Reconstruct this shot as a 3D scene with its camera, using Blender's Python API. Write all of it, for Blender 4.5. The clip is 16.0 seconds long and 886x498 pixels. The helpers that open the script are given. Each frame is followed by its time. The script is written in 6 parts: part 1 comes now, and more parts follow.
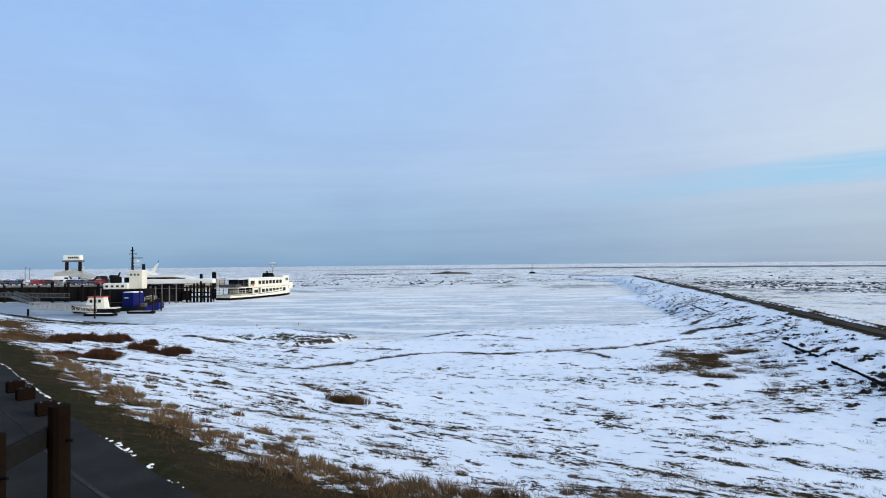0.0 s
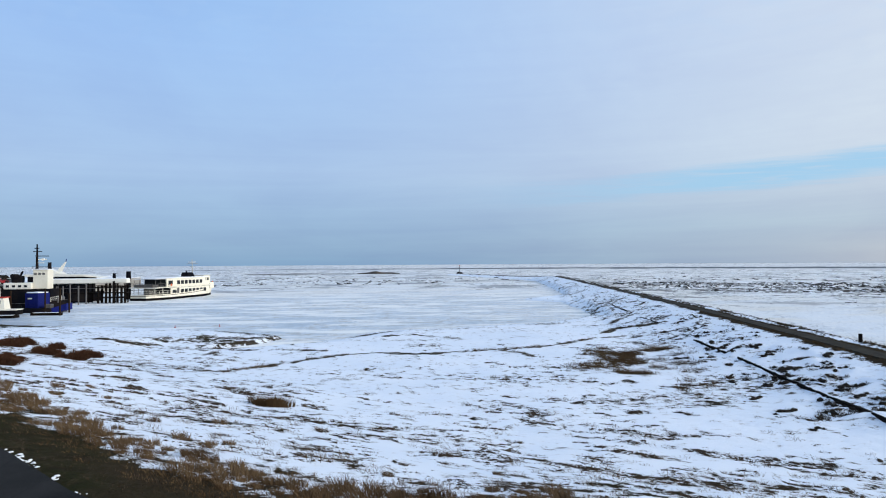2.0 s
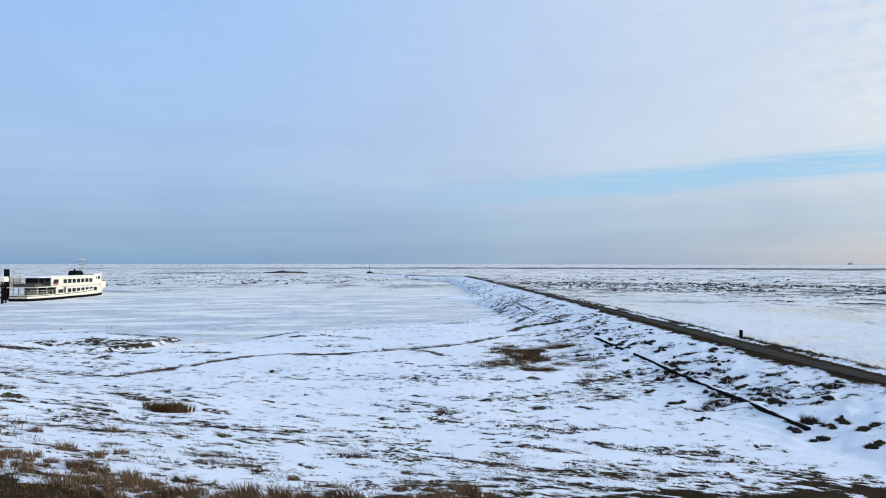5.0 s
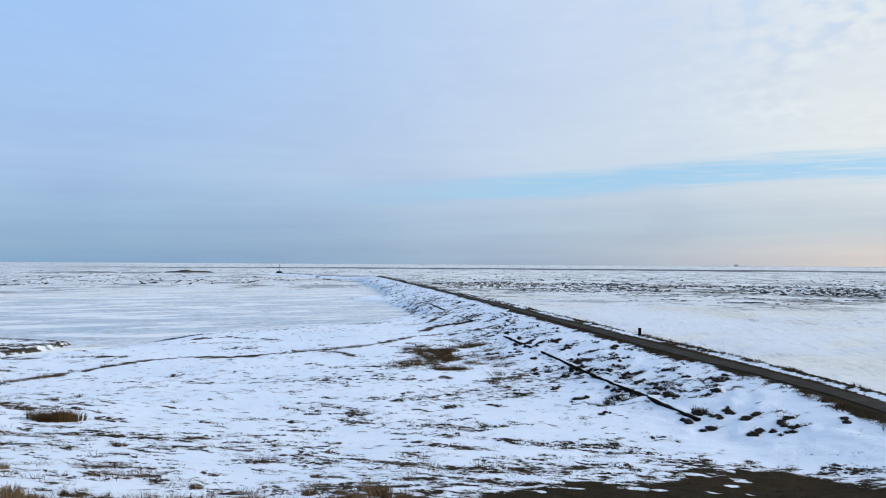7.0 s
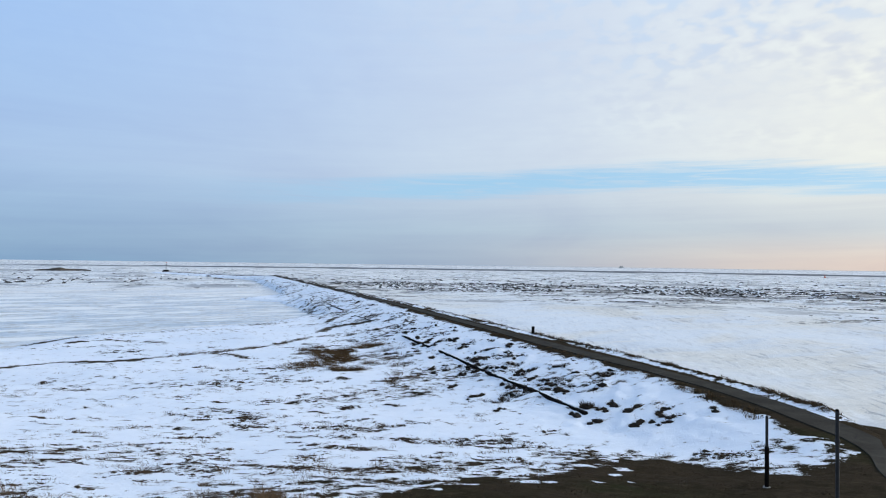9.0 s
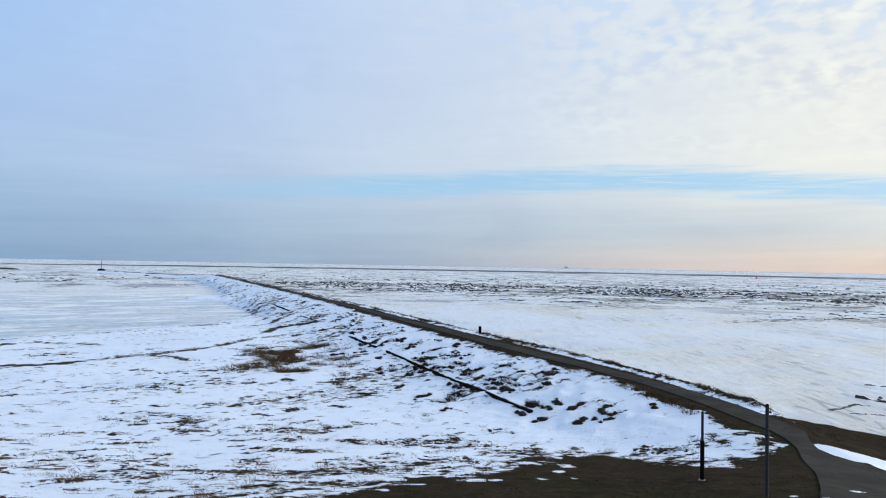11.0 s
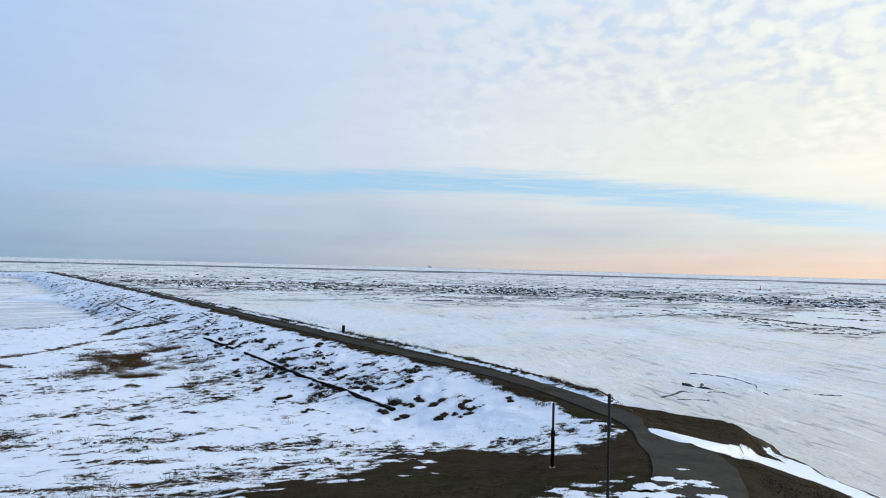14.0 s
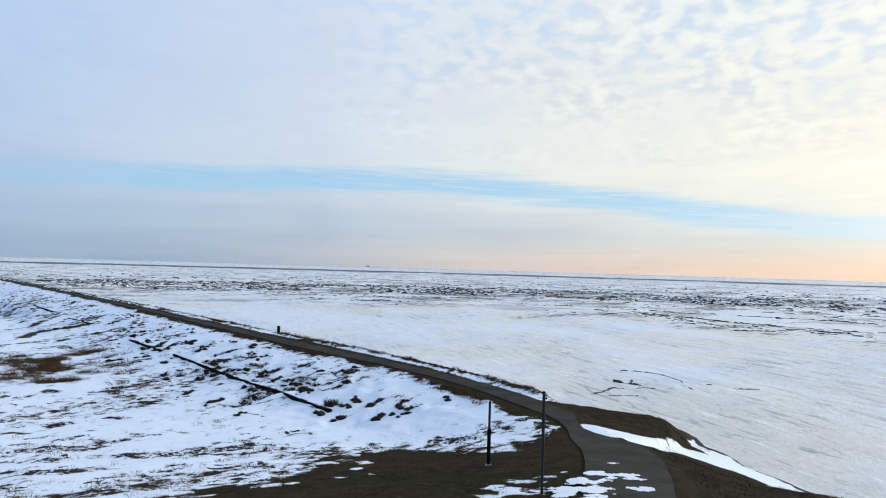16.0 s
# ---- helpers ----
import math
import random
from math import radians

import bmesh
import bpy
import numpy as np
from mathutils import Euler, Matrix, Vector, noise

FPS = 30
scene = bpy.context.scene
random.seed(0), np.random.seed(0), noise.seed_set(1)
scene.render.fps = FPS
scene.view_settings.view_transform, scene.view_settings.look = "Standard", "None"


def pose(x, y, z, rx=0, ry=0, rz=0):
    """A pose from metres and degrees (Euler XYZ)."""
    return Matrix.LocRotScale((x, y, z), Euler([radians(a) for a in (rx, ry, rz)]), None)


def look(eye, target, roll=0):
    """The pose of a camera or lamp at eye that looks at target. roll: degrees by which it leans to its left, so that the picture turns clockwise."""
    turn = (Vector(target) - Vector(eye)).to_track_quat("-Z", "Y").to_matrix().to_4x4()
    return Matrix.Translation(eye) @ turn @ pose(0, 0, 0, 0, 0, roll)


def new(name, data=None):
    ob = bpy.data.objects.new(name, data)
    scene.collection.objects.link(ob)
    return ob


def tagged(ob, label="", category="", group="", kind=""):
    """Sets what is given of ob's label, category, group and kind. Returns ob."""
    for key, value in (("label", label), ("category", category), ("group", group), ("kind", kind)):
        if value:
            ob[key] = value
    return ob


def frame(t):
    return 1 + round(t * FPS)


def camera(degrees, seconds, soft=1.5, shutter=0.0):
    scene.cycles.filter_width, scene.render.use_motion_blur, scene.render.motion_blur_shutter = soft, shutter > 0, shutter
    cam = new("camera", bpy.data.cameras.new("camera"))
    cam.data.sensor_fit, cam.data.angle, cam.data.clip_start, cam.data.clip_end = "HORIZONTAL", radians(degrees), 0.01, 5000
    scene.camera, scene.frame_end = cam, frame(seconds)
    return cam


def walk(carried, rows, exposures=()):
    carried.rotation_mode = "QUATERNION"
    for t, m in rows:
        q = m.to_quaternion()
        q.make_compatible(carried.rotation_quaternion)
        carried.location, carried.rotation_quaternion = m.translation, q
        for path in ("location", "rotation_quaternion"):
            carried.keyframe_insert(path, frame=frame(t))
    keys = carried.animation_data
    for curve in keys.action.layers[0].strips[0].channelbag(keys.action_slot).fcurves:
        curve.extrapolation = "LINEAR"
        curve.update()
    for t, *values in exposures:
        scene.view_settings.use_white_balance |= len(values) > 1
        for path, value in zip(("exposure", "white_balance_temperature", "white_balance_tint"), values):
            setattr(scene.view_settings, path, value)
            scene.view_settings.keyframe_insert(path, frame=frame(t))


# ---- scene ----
EYE = 9.0
cam = camera(70.54, 16.0, soft=1.05)
PATH = [
    (0.0, pose(0, 0, EYE, 91.36, 0.61, 0.01)),
    (0.5, pose(0, 0, EYE, 91.34, 0.54, -1.45)),
    (1.0, pose(0, 0, EYE, 91.33, 0.49, -2.96)),
    (1.5, pose(0, 0, EYE, 91.31, 0.39, -4.92)),
    (2.0, pose(0, 0, EYE, 91.32, 0.34, -6.57)),
    (2.5, pose(0, 0, EYE, 91.30, 0.18, -8.21)),
    (3.0, pose(0, 0, EYE, 91.29, 0.17, -9.43)),
    (3.5, pose(0, 0, EYE, 91.30, 0.09, -11.12)),
    (4.0, pose(0, 0, EYE, 91.28, 0.06, -12.10)),
    (6.5, pose(0, 0, EYE, 91.30, -0.27, -20.68)),
    (7.0, pose(0, 0, EYE, 91.30, -0.34, -22.72)),
    (7.5, pose(0, 0, EYE, 91.29, -0.38, -24.79)),
    (8.0, pose(0, 0, EYE, 91.33, -0.56, -27.44)),
    (8.5, pose(0, 0, EYE, 91.32, -0.62, -29.72)),
    (9.0, pose(0, 0, EYE, 91.37, -0.77, -31.91)),
    (11.5, pose(0, 0, EYE, 91.46, -1.08, -38.36)),
    (12.0, pose(0, 0, EYE, 91.49, -1.19, -40.62)),
    (12.5, pose(0, 0, EYE, 91.52, -1.26, -42.66)),
    (13.0, pose(0, 0, EYE, 91.54, -1.34, -44.91)),
    (13.5, pose(0, 0, EYE, 91.59, -1.42, -47.21)),
    (14.0, pose(0, 0, EYE, 91.61, -1.49, -49.00)),
    (14.5, pose(0, 0, EYE, 91.65, -1.54, -50.51)),
    (15.0, pose(0, 0, EYE, 91.67, -1.64, -51.86)),
    (15.5, pose(0, 0, EYE, 91.71, -1.67, -53.16)),
    (16.0, pose(0, 0, EYE, 91.74, -1.65, -54.65)),
]
walk(cam, PATH)


# ---- sky, sun ----
SUN_AZIMUTH, SUN_HEIGHT = radians(112), radians(16)          # azimuth clockwise from +y
sun_way = Vector((math.sin(SUN_AZIMUTH) * math.cos(SUN_HEIGHT), math.cos(SUN_AZIMUTH) * math.cos(SUN_HEIGHT), math.sin(SUN_HEIGHT)))
sun = new("sun", bpy.data.lights.new("sun", "SUN"))
sun.data.energy, sun.data.angle, sun.data.color = 2.6, radians(14), (1.0, 0.95, 0.88)
sun.matrix_world = look(sun_way * 300, (0, 0, 0))


class Graph:
    """Short hand for a node tree: node types by name, inputs by value or by socket."""

    def __init__(self, tree):
        self.tree = tree
        tree.nodes.clear()

    def node(self, kind, inputs=None, **settings):
        n = self.tree.nodes.new(kind)
        for key, value in settings.items():
            setattr(n, key, value)
        for key, value in (inputs or {}).items():
            if isinstance(value, bpy.types.NodeSocket):
                self.tree.links.new(value, n.inputs[key])
            else:
                n.inputs[key].default_value = value
        return n

    def math(self, op, a, b=0.0, c=0.0, clamp=False):
        return self.node("ShaderNodeMath", {0: a, 1: b, 2: c}, operation=op, use_clamp=clamp).outputs[0]

    def step(self, value, low, high, out_low=0.0, out_high=1.0):
        return self.node("ShaderNodeMapRange", {0: value, 1: low, 2: high, 3: out_low, 4: out_high}, interpolation_type="SMOOTHSTEP").outputs[0]

    def mix(self, fac, a, b, blend="MIX"):
        n = self.node("ShaderNodeMix", data_type="RGBA", blend_type=blend)
        for socket, value in ((n.inputs[0], fac), (n.inputs[6], a), (n.inputs[7], b)):
            if isinstance(value, bpy.types.NodeSocket):
                self.tree.links.new(value, socket)
            else:
                socket.default_value = value if isinstance(value, float) else (*value, 1)
        return n.outputs[2]

    def noise(self, vector, scale, detail=4.0, rough=0.55, stretch=None, warp=0.0):
        if stretch:
            vector = self.node("ShaderNodeMapping", {0: vector, 3: stretch}).outputs[0]
        return self.node("ShaderNodeTexNoise", {"Vector": vector, "Scale": scale, "Detail": detail, "Roughness": rough, "Distortion": warp}).outputs[0]

    def ramp(self, value, stops):
        n = self.node("ShaderNodeValToRGB", {0: value})
        e = n.color_ramp.elements
        while len(e) < len(stops):
            e.new(0.5)
        for el, (at, colour) in zip(e, stops):
            el.position, el.color = at, (*colour, 1)
        return n.outputs[0]


world = bpy.data.worlds.new("sky")
scene.world = world
world.use_nodes = True
g = Graph(world.node_tree)
way = g.node("ShaderNodeTexCoord").outputs["Generated"]
xyz = g.node("ShaderNodeSeparateXYZ", {0: way}).outputs
blue = g.node("ShaderNodeTexSky", sky_type="NISHITA", sun_disc=False, sun_elevation=SUN_HEIGHT, sun_rotation=SUN_AZIMUTH, altitude=10.0, air_density=1.0, dust_density=1.0).outputs[0]
blue = g.mix(1.0, blue, (0.105, 0.105, 0.105), "MULTIPLY")
lift = g.math("MULTIPLY", g.math("ARCSINE", xyz[2]), 57.2958)            # degrees above the horizon
azimuth = g.math("MULTIPLY", g.math("ARCTAN2", xyz[0], xyz[1]), 57.2958)  # degrees to the right of +y
sunward = g.node("ShaderNodeVectorMath", {0: way, 1: sun_way}, operation="DOT_PRODUCT").outputs["Value"]
elev = g.math("DIVIDE", lift, 90.0, clamp=True)
# thin high cloud: cool blue away from the sun, white towards it, cream and peach low down beside it
cool = g.ramp(elev, [(0.0, (0.235, 0.41, 0.64)), (0.035, (0.29, 0.46, 0.71)), (0.09, (0.40, 0.57, 0.85)), (0.20, (0.375, 0.59, 0.96)), (0.30, (0.32, 0.56, 0.97)), (1.0, (0.38, 0.54, 0.80))])
pale = g.ramp(elev, [(0.0, (0.54, 0.60, 0.68)), (0.035, (0.54, 0.63, 0.73)), (0.065, (0.66, 0.73, 0.81)), (0.11, (0.77, 0.83, 0.89)), (0.24, (0.81, 0.88, 0.95)), (0.45, (0.78, 0.88, 1.0)), (1.0, (0.62, 0.76, 0.97))])
cloud = g.mix(g.step(sunward, -0.55, 0.85), cool, pale)
cloud = g.mix(g.math("MULTIPLY", g.step(sunward, 0.35, 0.95), g.math("MULTIPLY", g.step(lift, 8.0, 30.0, 0.8, 0.1), g.step(lift, 1.0, 9.0, 0.25, 1.0))), cloud, (1.03, 1.0, 0.85))
peach = g.math("MULTIPLY", g.step(sunward, 0.15, 1.0), g.step(lift, 0.2, 3.6, 1.0, 0.0))
cloud = g.mix(g.math("MULTIPLY", peach, 0.62), cloud, (1.0, 0.68, 0.50))
# billows in the cloud sheet, laid out on a level plane overhead
flat = g.math("ADD", g.math("MAXIMUM", xyz[2], 0.0), 0.26)
sheet = g.node("ShaderNodeCombineXYZ", {0: g.math("DIVIDE", xyz[0], flat), 1: g.math("DIVIDE", xyz[1], flat), 2: 0.0}).outputs[0]
billow = g.noise(sheet, 17.0, 2.0, 0.45, warp=0.2)
veil = g.noise(sheet, 1.1, 5.0, 0.55, stretch=(1.0, 1.0, 1.0), warp=0.6)
lump = g.math("MULTIPLY", g.math("SUBTRACT", g.step(billow, 0.3, 0.72), 0.5), g.math("MULTIPLY", g.step(sunward, 0.25, 0.85, 0.02, 0.22), g.step(g.noise(sheet, 2.4, 3.0, 0.5), 0.40, 0.60, 0.2, 1.0)))
lump = g.math("MULTIPLY", lump, g.step(lift, 7.0, 15.0))
strand = g.noise(g.node("ShaderNodeCombineXYZ", {0: g.math("MULTIPLY", azimuth, 0.045), 1: g.math("SUBTRACT", lift, g.math("MULTIPLY", azimuth, 0.02)), 2: 3.0}).outputs[0], 0.9, 6.0, 0.62, warp=0.4)
soft = g.math("ADD", g.math("MULTIPLY", g.math("SUBTRACT", veil, 0.5), 0.30), g.math("MULTIPLY", g.math("SUBTRACT", strand, 0.5), g.step(lift, 4.0, 14.0, 0.22, 0.08)))
tone = g.math("ADD", g.math("ADD", lump, soft), 1.0)
cloud = g.mix(1.0, cloud, g.node("ShaderNodeCombineColor", {0: tone, 1: tone, 2: g.math("ADD", g.math("MULTIPLY", tone, 0.5), 0.5)}).outputs[0], "MULTIPLY")
# blue showing between the billows, high up
chink = g.math("MULTIPLY", g.step(billow, 0.34, 0.54, 1.0, 0.0), g.math("MULTIPLY", g.step(lift, 10.0, 20.0), g.step(sunward, 0.1, 0.6, 0.1, 0.45)))
cloud = g.mix(g.math("MULTIPLY", chink, g.step(g.noise(sheet, 0.9, 2.0, 0.5), 0.38, 0.58, 0.2, 1.0)), cloud, (0.54, 0.75, 1.02))
# the clear gap low in the sky
middle = g.math("ADD", g.math("MULTIPLY", g.step(azimuth, 5.0, 55.0), 1.9), 5.9)
middle = g.math("SUBTRACT", middle, g.math("MULTIPLY", g.step(azimuth, 50.0, 100.0), 4.4))
ragged = g.math("MULTIPLY", g.math("SUBTRACT", g.noise(g.node("ShaderNodeCombineXYZ", {0: g.math("MULTIPLY", azimuth, 0.05), 1: lift, 2: 0.0}).outputs[0], 1.3, 6.0, 0.65), 0.5), 2.3)
off = g.math("ABSOLUTE", g.math("SUBTRACT", g.math("ADD", lift, ragged), middle))
gap = g.math("MULTIPLY", g.step(off, 0.45, 1.5, 1.0, 0.0), g.math("MULTIPLY", g.step(azimuth, 4.0, 34.0), g.step(azimuth, 75.0, 150.0, 1.0, 0.0)))
clear = g.mix(0.85, blue, (0.37, 0.69, 1.0))
wisp = g.noise(g.node("ShaderNodeCombineXYZ", {0: g.math("MULTIPLY", azimuth, 0.06), 1: g.math("ADD", lift, g.math("MULTIPLY", azimuth, 0.03)), 2: 7.0}).outputs[0], 2.6, 6.0, 0.65, warp=0.5)
sky = g.mix(g.math("MULTIPLY", gap, g.step(wisp, 0.46, 0.66, 0.9, 0.5)), cloud, clear)
# below the horizon: ice light
sky = g.mix(g.step(lift, -1.0, -0.05), (0.42, 0.46, 0.52), sky)
sky = g.mix(0.12, sky, blue)
g.node("ShaderNodeOutputWorld", {0: g.node("ShaderNodeBackground", {0: sky, 1: 1.0}).outputs[0]})


# ---- materials ----
def material(name, build):
    m = bpy.data.materials.new(name)
    m.use_nodes = True
    graph = Graph(m.node_tree)
    graph.place = graph.node("ShaderNodeTexCoord").outputs["Object"]
    shader = build(graph)
    graph.node("ShaderNodeOutputMaterial", {0: shader})
    return m


def surface(graph, colour, rough=0.8, bump=None, strength=0.3, distance=0.02, metal=0.0, spec=0.5):
    inputs = {"Base Color": colour if isinstance(colour, bpy.types.NodeSocket) else (*colour, 1), "Roughness": rough, "Metallic": metal, "Specular IOR Level": spec}
    if bump is not None:
        inputs["Normal"] = graph.node("ShaderNodeBump", {"Height": bump, "Strength": strength, "Distance": distance}).outputs[0]
    return graph.node("ShaderNodeBsdfPrincipled", inputs).outputs[0]


def plain(name, colour, rough=0.6, metal=0.0, wear=0.25, scale=3.0, dirt=None):
    """Paint, metal or wood with two scales of wear."""
    dirt = dirt or tuple(c * 0.45 for c in colour)

    def build(q):
        where = q.node("ShaderNodeNewGeometry").outputs["Position"]
        big, fine = q.noise(where, scale * 0.35, 4.0), q.noise(where, scale * 4, 5.0, 0.65)
        fac = q.math("MULTIPLY", q.step(q.math("ADD", q.math("MULTIPLY", big, 0.6), q.math("MULTIPLY", fine, 0.4)), 0.42, 0.68), wear)
        return surface(q, q.mix(fac, colour, dirt), q.step(fine, 0.3, 0.7, max(rough - 0.12, 0.05), min(rough + 0.12, 1.0)), fine, 0.12, 0.01, metal, 0.45 if rough < 0.45 else (0.15 if rough < 0.75 else 0.02))
    return material(name, build)


def ground_look(q):
    where = q.place
    thr = q.node("ShaderNodeAttribute", attribute_name="bare").outputs["Fac"]
    mud = q.node("ShaderNodeAttribute", attribute_name="mud").outputs["Fac"]
    mid = q.noise(where, 1.5, 6.0, 0.62, warp=0.35)
    fine = q.noise(where, 14.0, 5.0, 0.65)
    large = q.noise(where, 0.11, 4.0, 0.5)
    n = q.math("ADD", q.math("MULTIPLY", mid, 0.72), q.math("MULTIPLY", fine, 0.28))
    bare = q.step(q.math("SUBTRACT", thr, n), -0.012, 0.018)
    snow = q.mix(q.step(large, 0.35, 0.65), (0.75, 0.815, 0.91), (0.81, 0.86, 0.94))
    snow = q.mix(q.math("MULTIPLY", q.step(fine, 0.45, 0.7), 0.12), snow, (0.62, 0.62, 0.60))
    stub = q.math("MULTIPLY", q.step(q.math("SUBTRACT", thr, n), -0.075, 0.02), 0.42)
    snow = q.mix(stub, snow, (0.34, 0.29, 0.23))
    lie = q.noise(where, 4.5, 5.0, 0.6, stretch=(1.0, 0.6, 1.0), warp=0.6)
    dry = q.node("ShaderNodeAttribute", attribute_name="dry").outputs["Fac"]
    turf = q.mix(q.step(q.math("ADD", large, q.math("MULTIPLY", dry, 0.14)), 0.48, 0.66), (0.024, 0.026, 0.010), (0.037, 0.027, 0.017))
    turf = q.mix(q.step(mid, 0.30, 0.58), (0.022, 0.017, 0.009), turf)
    turf = q.mix(q.math("MULTIPLY", q.step(lie, 0.48, 0.70), 0.55), turf, (0.064, 0.048, 0.028))
    turf = q.mix(q.math("MULTIPLY", q.step(fine, 0.50, 0.70), 0.6), turf, (0.012, 0.009, 0.006))
    turf = q.mix(q.math("MULTIPLY", q.step(large, 0.5, 0.62), 0.5), turf, (0.040, 0.029, 0.017))
    soil = q.mix(q.step(fine, 0.35, 0.65), (0.035, 0.030, 0.025), (0.10, 0.085, 0.065))
    turf = q.mix(mud, turf, soil)
    colour = q.mix(bare, snow, turf)
    relief = q.math("ADD", q.math("MULTIPLY", fine, q.step(bare, 0.0, 1.0, 0.35, 1.0)), q.math("MULTIPLY", mid, 0.9))
    return surface(q, colour, q.step(bare, 0.0, 1.0, 0.72, 0.95), relief, 0.7, 0.14, spec=q.step(bare, 0.0, 1.0, 0.25, 0.02))


def ice_look(q):
    where = q.place
    brash = q.node("ShaderNodeAttribute", attribute_name="brash").outputs["Fac"]
    glaze = q.node("ShaderNodeAttribute", attribute_name="glaze").outputs["Fac"]
    water = q.node("ShaderNodeAttribute", attribute_name="water").outputs["Fac"]
    sun_tint = q.node("ShaderNodeAttribute", attribute_name="sun_tint").outputs["Fac"]
    along = q.node("ShaderNodeMapping", {0: where, 2: (0.0, 0.0, radians(-52))}).outputs[0]
    furrow = q.noise(along, 0.75, 7.0, 0.68, stretch=(0.28, 1.3, 1.0), warp=0.9)      # wind ripples off the breakwater
    broad = q.noise(along, 0.034, 4.0, 0.5, stretch=(0.8, 1.8, 1.0), warp=0.7)        # wide pale and bluish fields
    streak = q.noise(where, 0.16, 6.0, 0.65, stretch=(0.35, 1.15, 1.0), warp=0.45)     # drifted streaks in the basin
    drift = q.noise(where, 0.11, 6.0, 0.6, stretch=(0.5, 1.5, 1.0), warp=0.8)
    wide = q.noise(where, 0.035, 5.0, 0.55, stretch=(0.6, 1.2, 1.0), warp=0.5)
    fine = q.noise(where, 1.1, 6.0, 0.65, stretch=(0.6, 1.4, 1.0), warp=0.4)
    rills = q.noise(where, 0.55, 7.0, 0.7, warp=0.25)
    lead_shade = q.noise(where, 0.06, 8.0, 0.72, warp=0.7)
    snow = q.mix(q.step(fine, 0.3, 0.7), (0.78, 0.79, 0.80), (0.90, 0.90, 0.90))
    grey = q.mix(q.step(fine, 0.3, 0.7), (0.47, 0.54, 0.61), (0.70, 0.75, 0.80))
    bare = q.step(q.math("ADD", q.math("ADD", q.math("MULTIPLY", drift, 0.5), q.math("MULTIPLY", wide, 0.3)), q.math("MULTIPLY", glaze, 0.34)), 0.48, 0.72)
    colour = q.mix(bare, snow, grey)
    # silt and frozen ripples
    stain = q.math("MULTIPLY", q.step(q.math("ADD", q.math("MULTIPLY", drift, 0.35), q.math("MULTIPLY", rills, 0.65)), 0.515, 0.60), q.math("ADD", q.math("MULTIPLY", glaze, 0.55), 0.15))
    colour = q.mix(stain, colour, (0.33, 0.31, 0.27))
    ripple = q.math("MULTIPLY", q.step(rills, 0.38, 0.46, 1.0, 0.0), 0.55)
    colour = q.mix(ripple, colour, (0.36, 0.42, 0.50))
    inner = q.math("SUBTRACT", 1.0, sun_tint)
    colour = q.mix(q.math("MULTIPLY", q.step(streak, 0.36, 0.47, 0.55, 0.0), inner), colour, (0.33, 0.41, 0.49))
    colour = q.mix(q.math("MULTIPLY", q.step(streak, 0.52, 0.58, 0.0, 0.85), inner), colour, (0.88, 0.88, 0.86))
    colour = q.mix(q.math("MULTIPLY", q.step(q.math("ADD", q.math("MULTIPLY", streak, 0.6), q.math("MULTIPLY", rills, 0.4)), 0.475, 0.50, 0.0, 1.0), q.math("MULTIPLY", q.step(streak, 0.50, 0.53, 1.0, 0.0), q.math("MULTIPLY", inner, 0.35))), colour, (0.34, 0.29, 0.22))
    # warm tint: low sun and peach sky put into the ice colour
    colour = q.mix(q.math("MULTIPLY", sun_tint, 0.62), colour, q.mix(q.step(q.math("ADD", q.math("MULTIPLY", wide, 0.6), q.math("MULTIPLY", drift, 0.4)), 0.43, 0.57), (0.64, 0.60, 0.52), (0.60, 0.65, 0.72)))
    colour = q.mix(q.math("MULTIPLY", sun_tint, q.step(broad, 0.50, 0.62, 0.0, 0.55)), colour, (0.76, 0.80, 0.85))
    colour = q.mix(q.math("MULTIPLY", sun_tint, q.step(broad, 0.40, 0.47, 0.45, 0.0)), colour, (0.60, 0.56, 0.49))
    colour = q.mix(q.math("MULTIPLY", q.step(furrow, 0.38, 0.45, 0.85, 0.0), q.math("MULTIPLY", sun_tint, q.step(broad, 0.42, 0.58, 1.0, 0.3))), colour, (0.30, 0.31, 0.33))
    colour = q.mix(q.math("MULTIPLY", q.step(furrow, 0.55, 0.64, 0.0, 0.6), sun_tint), colour, (0.86, 0.86, 0.85))
    # dark leads between the broken floes, with ridge shade put into the same lines
    dark = q.math("ADD", q.math("MULTIPLY", lead_shade, 0.62), q.math("MULTIPLY", rills, 0.38))
    cut = q.step(q.math("SUBTRACT", dark, q.math("MULTIPLY", brash, 0.12)), 0.365, 0.405, 1.0, 0.0)
    cut = q.math("MULTIPLY", cut, q.step(brash, 0.02, 0.3))
    colour = q.mix(cut, colour, q.mix(q.step(fine, 0.4, 0.6), (0.03, 0.03, 0.032), (0.14, 0.13, 0.12)))
    floe = q.noise(where, 0.011, 6.0, 0.68, warp=0.6)
    vein = q.noise(where, 0.032, 7.0, 0.72, warp=0.8)
    colour = q.mix(q.math("MULTIPLY", q.step(vein, 0.42, 0.47, 0.75, 0.0), q.step(brash, 0.2, 0.5)), colour, (0.22, 0.23, 0.25))
    open_lead = q.step(q.math("ADD", water, q.math("MULTIPLY", q.math("SUBTRACT", floe, 0.5), 1.6)), 0.42, 0.55)
    colour = q.mix(open_lead, colour, (0.06, 0.07, 0.09))
    # dark blue-grey where glaze passes 1, towards the quay
    colour = q.mix(q.math("MULTIPLY", q.step(glaze, 1.0, 1.5), 0.75), colour, (0.13, 0.17, 0.23))
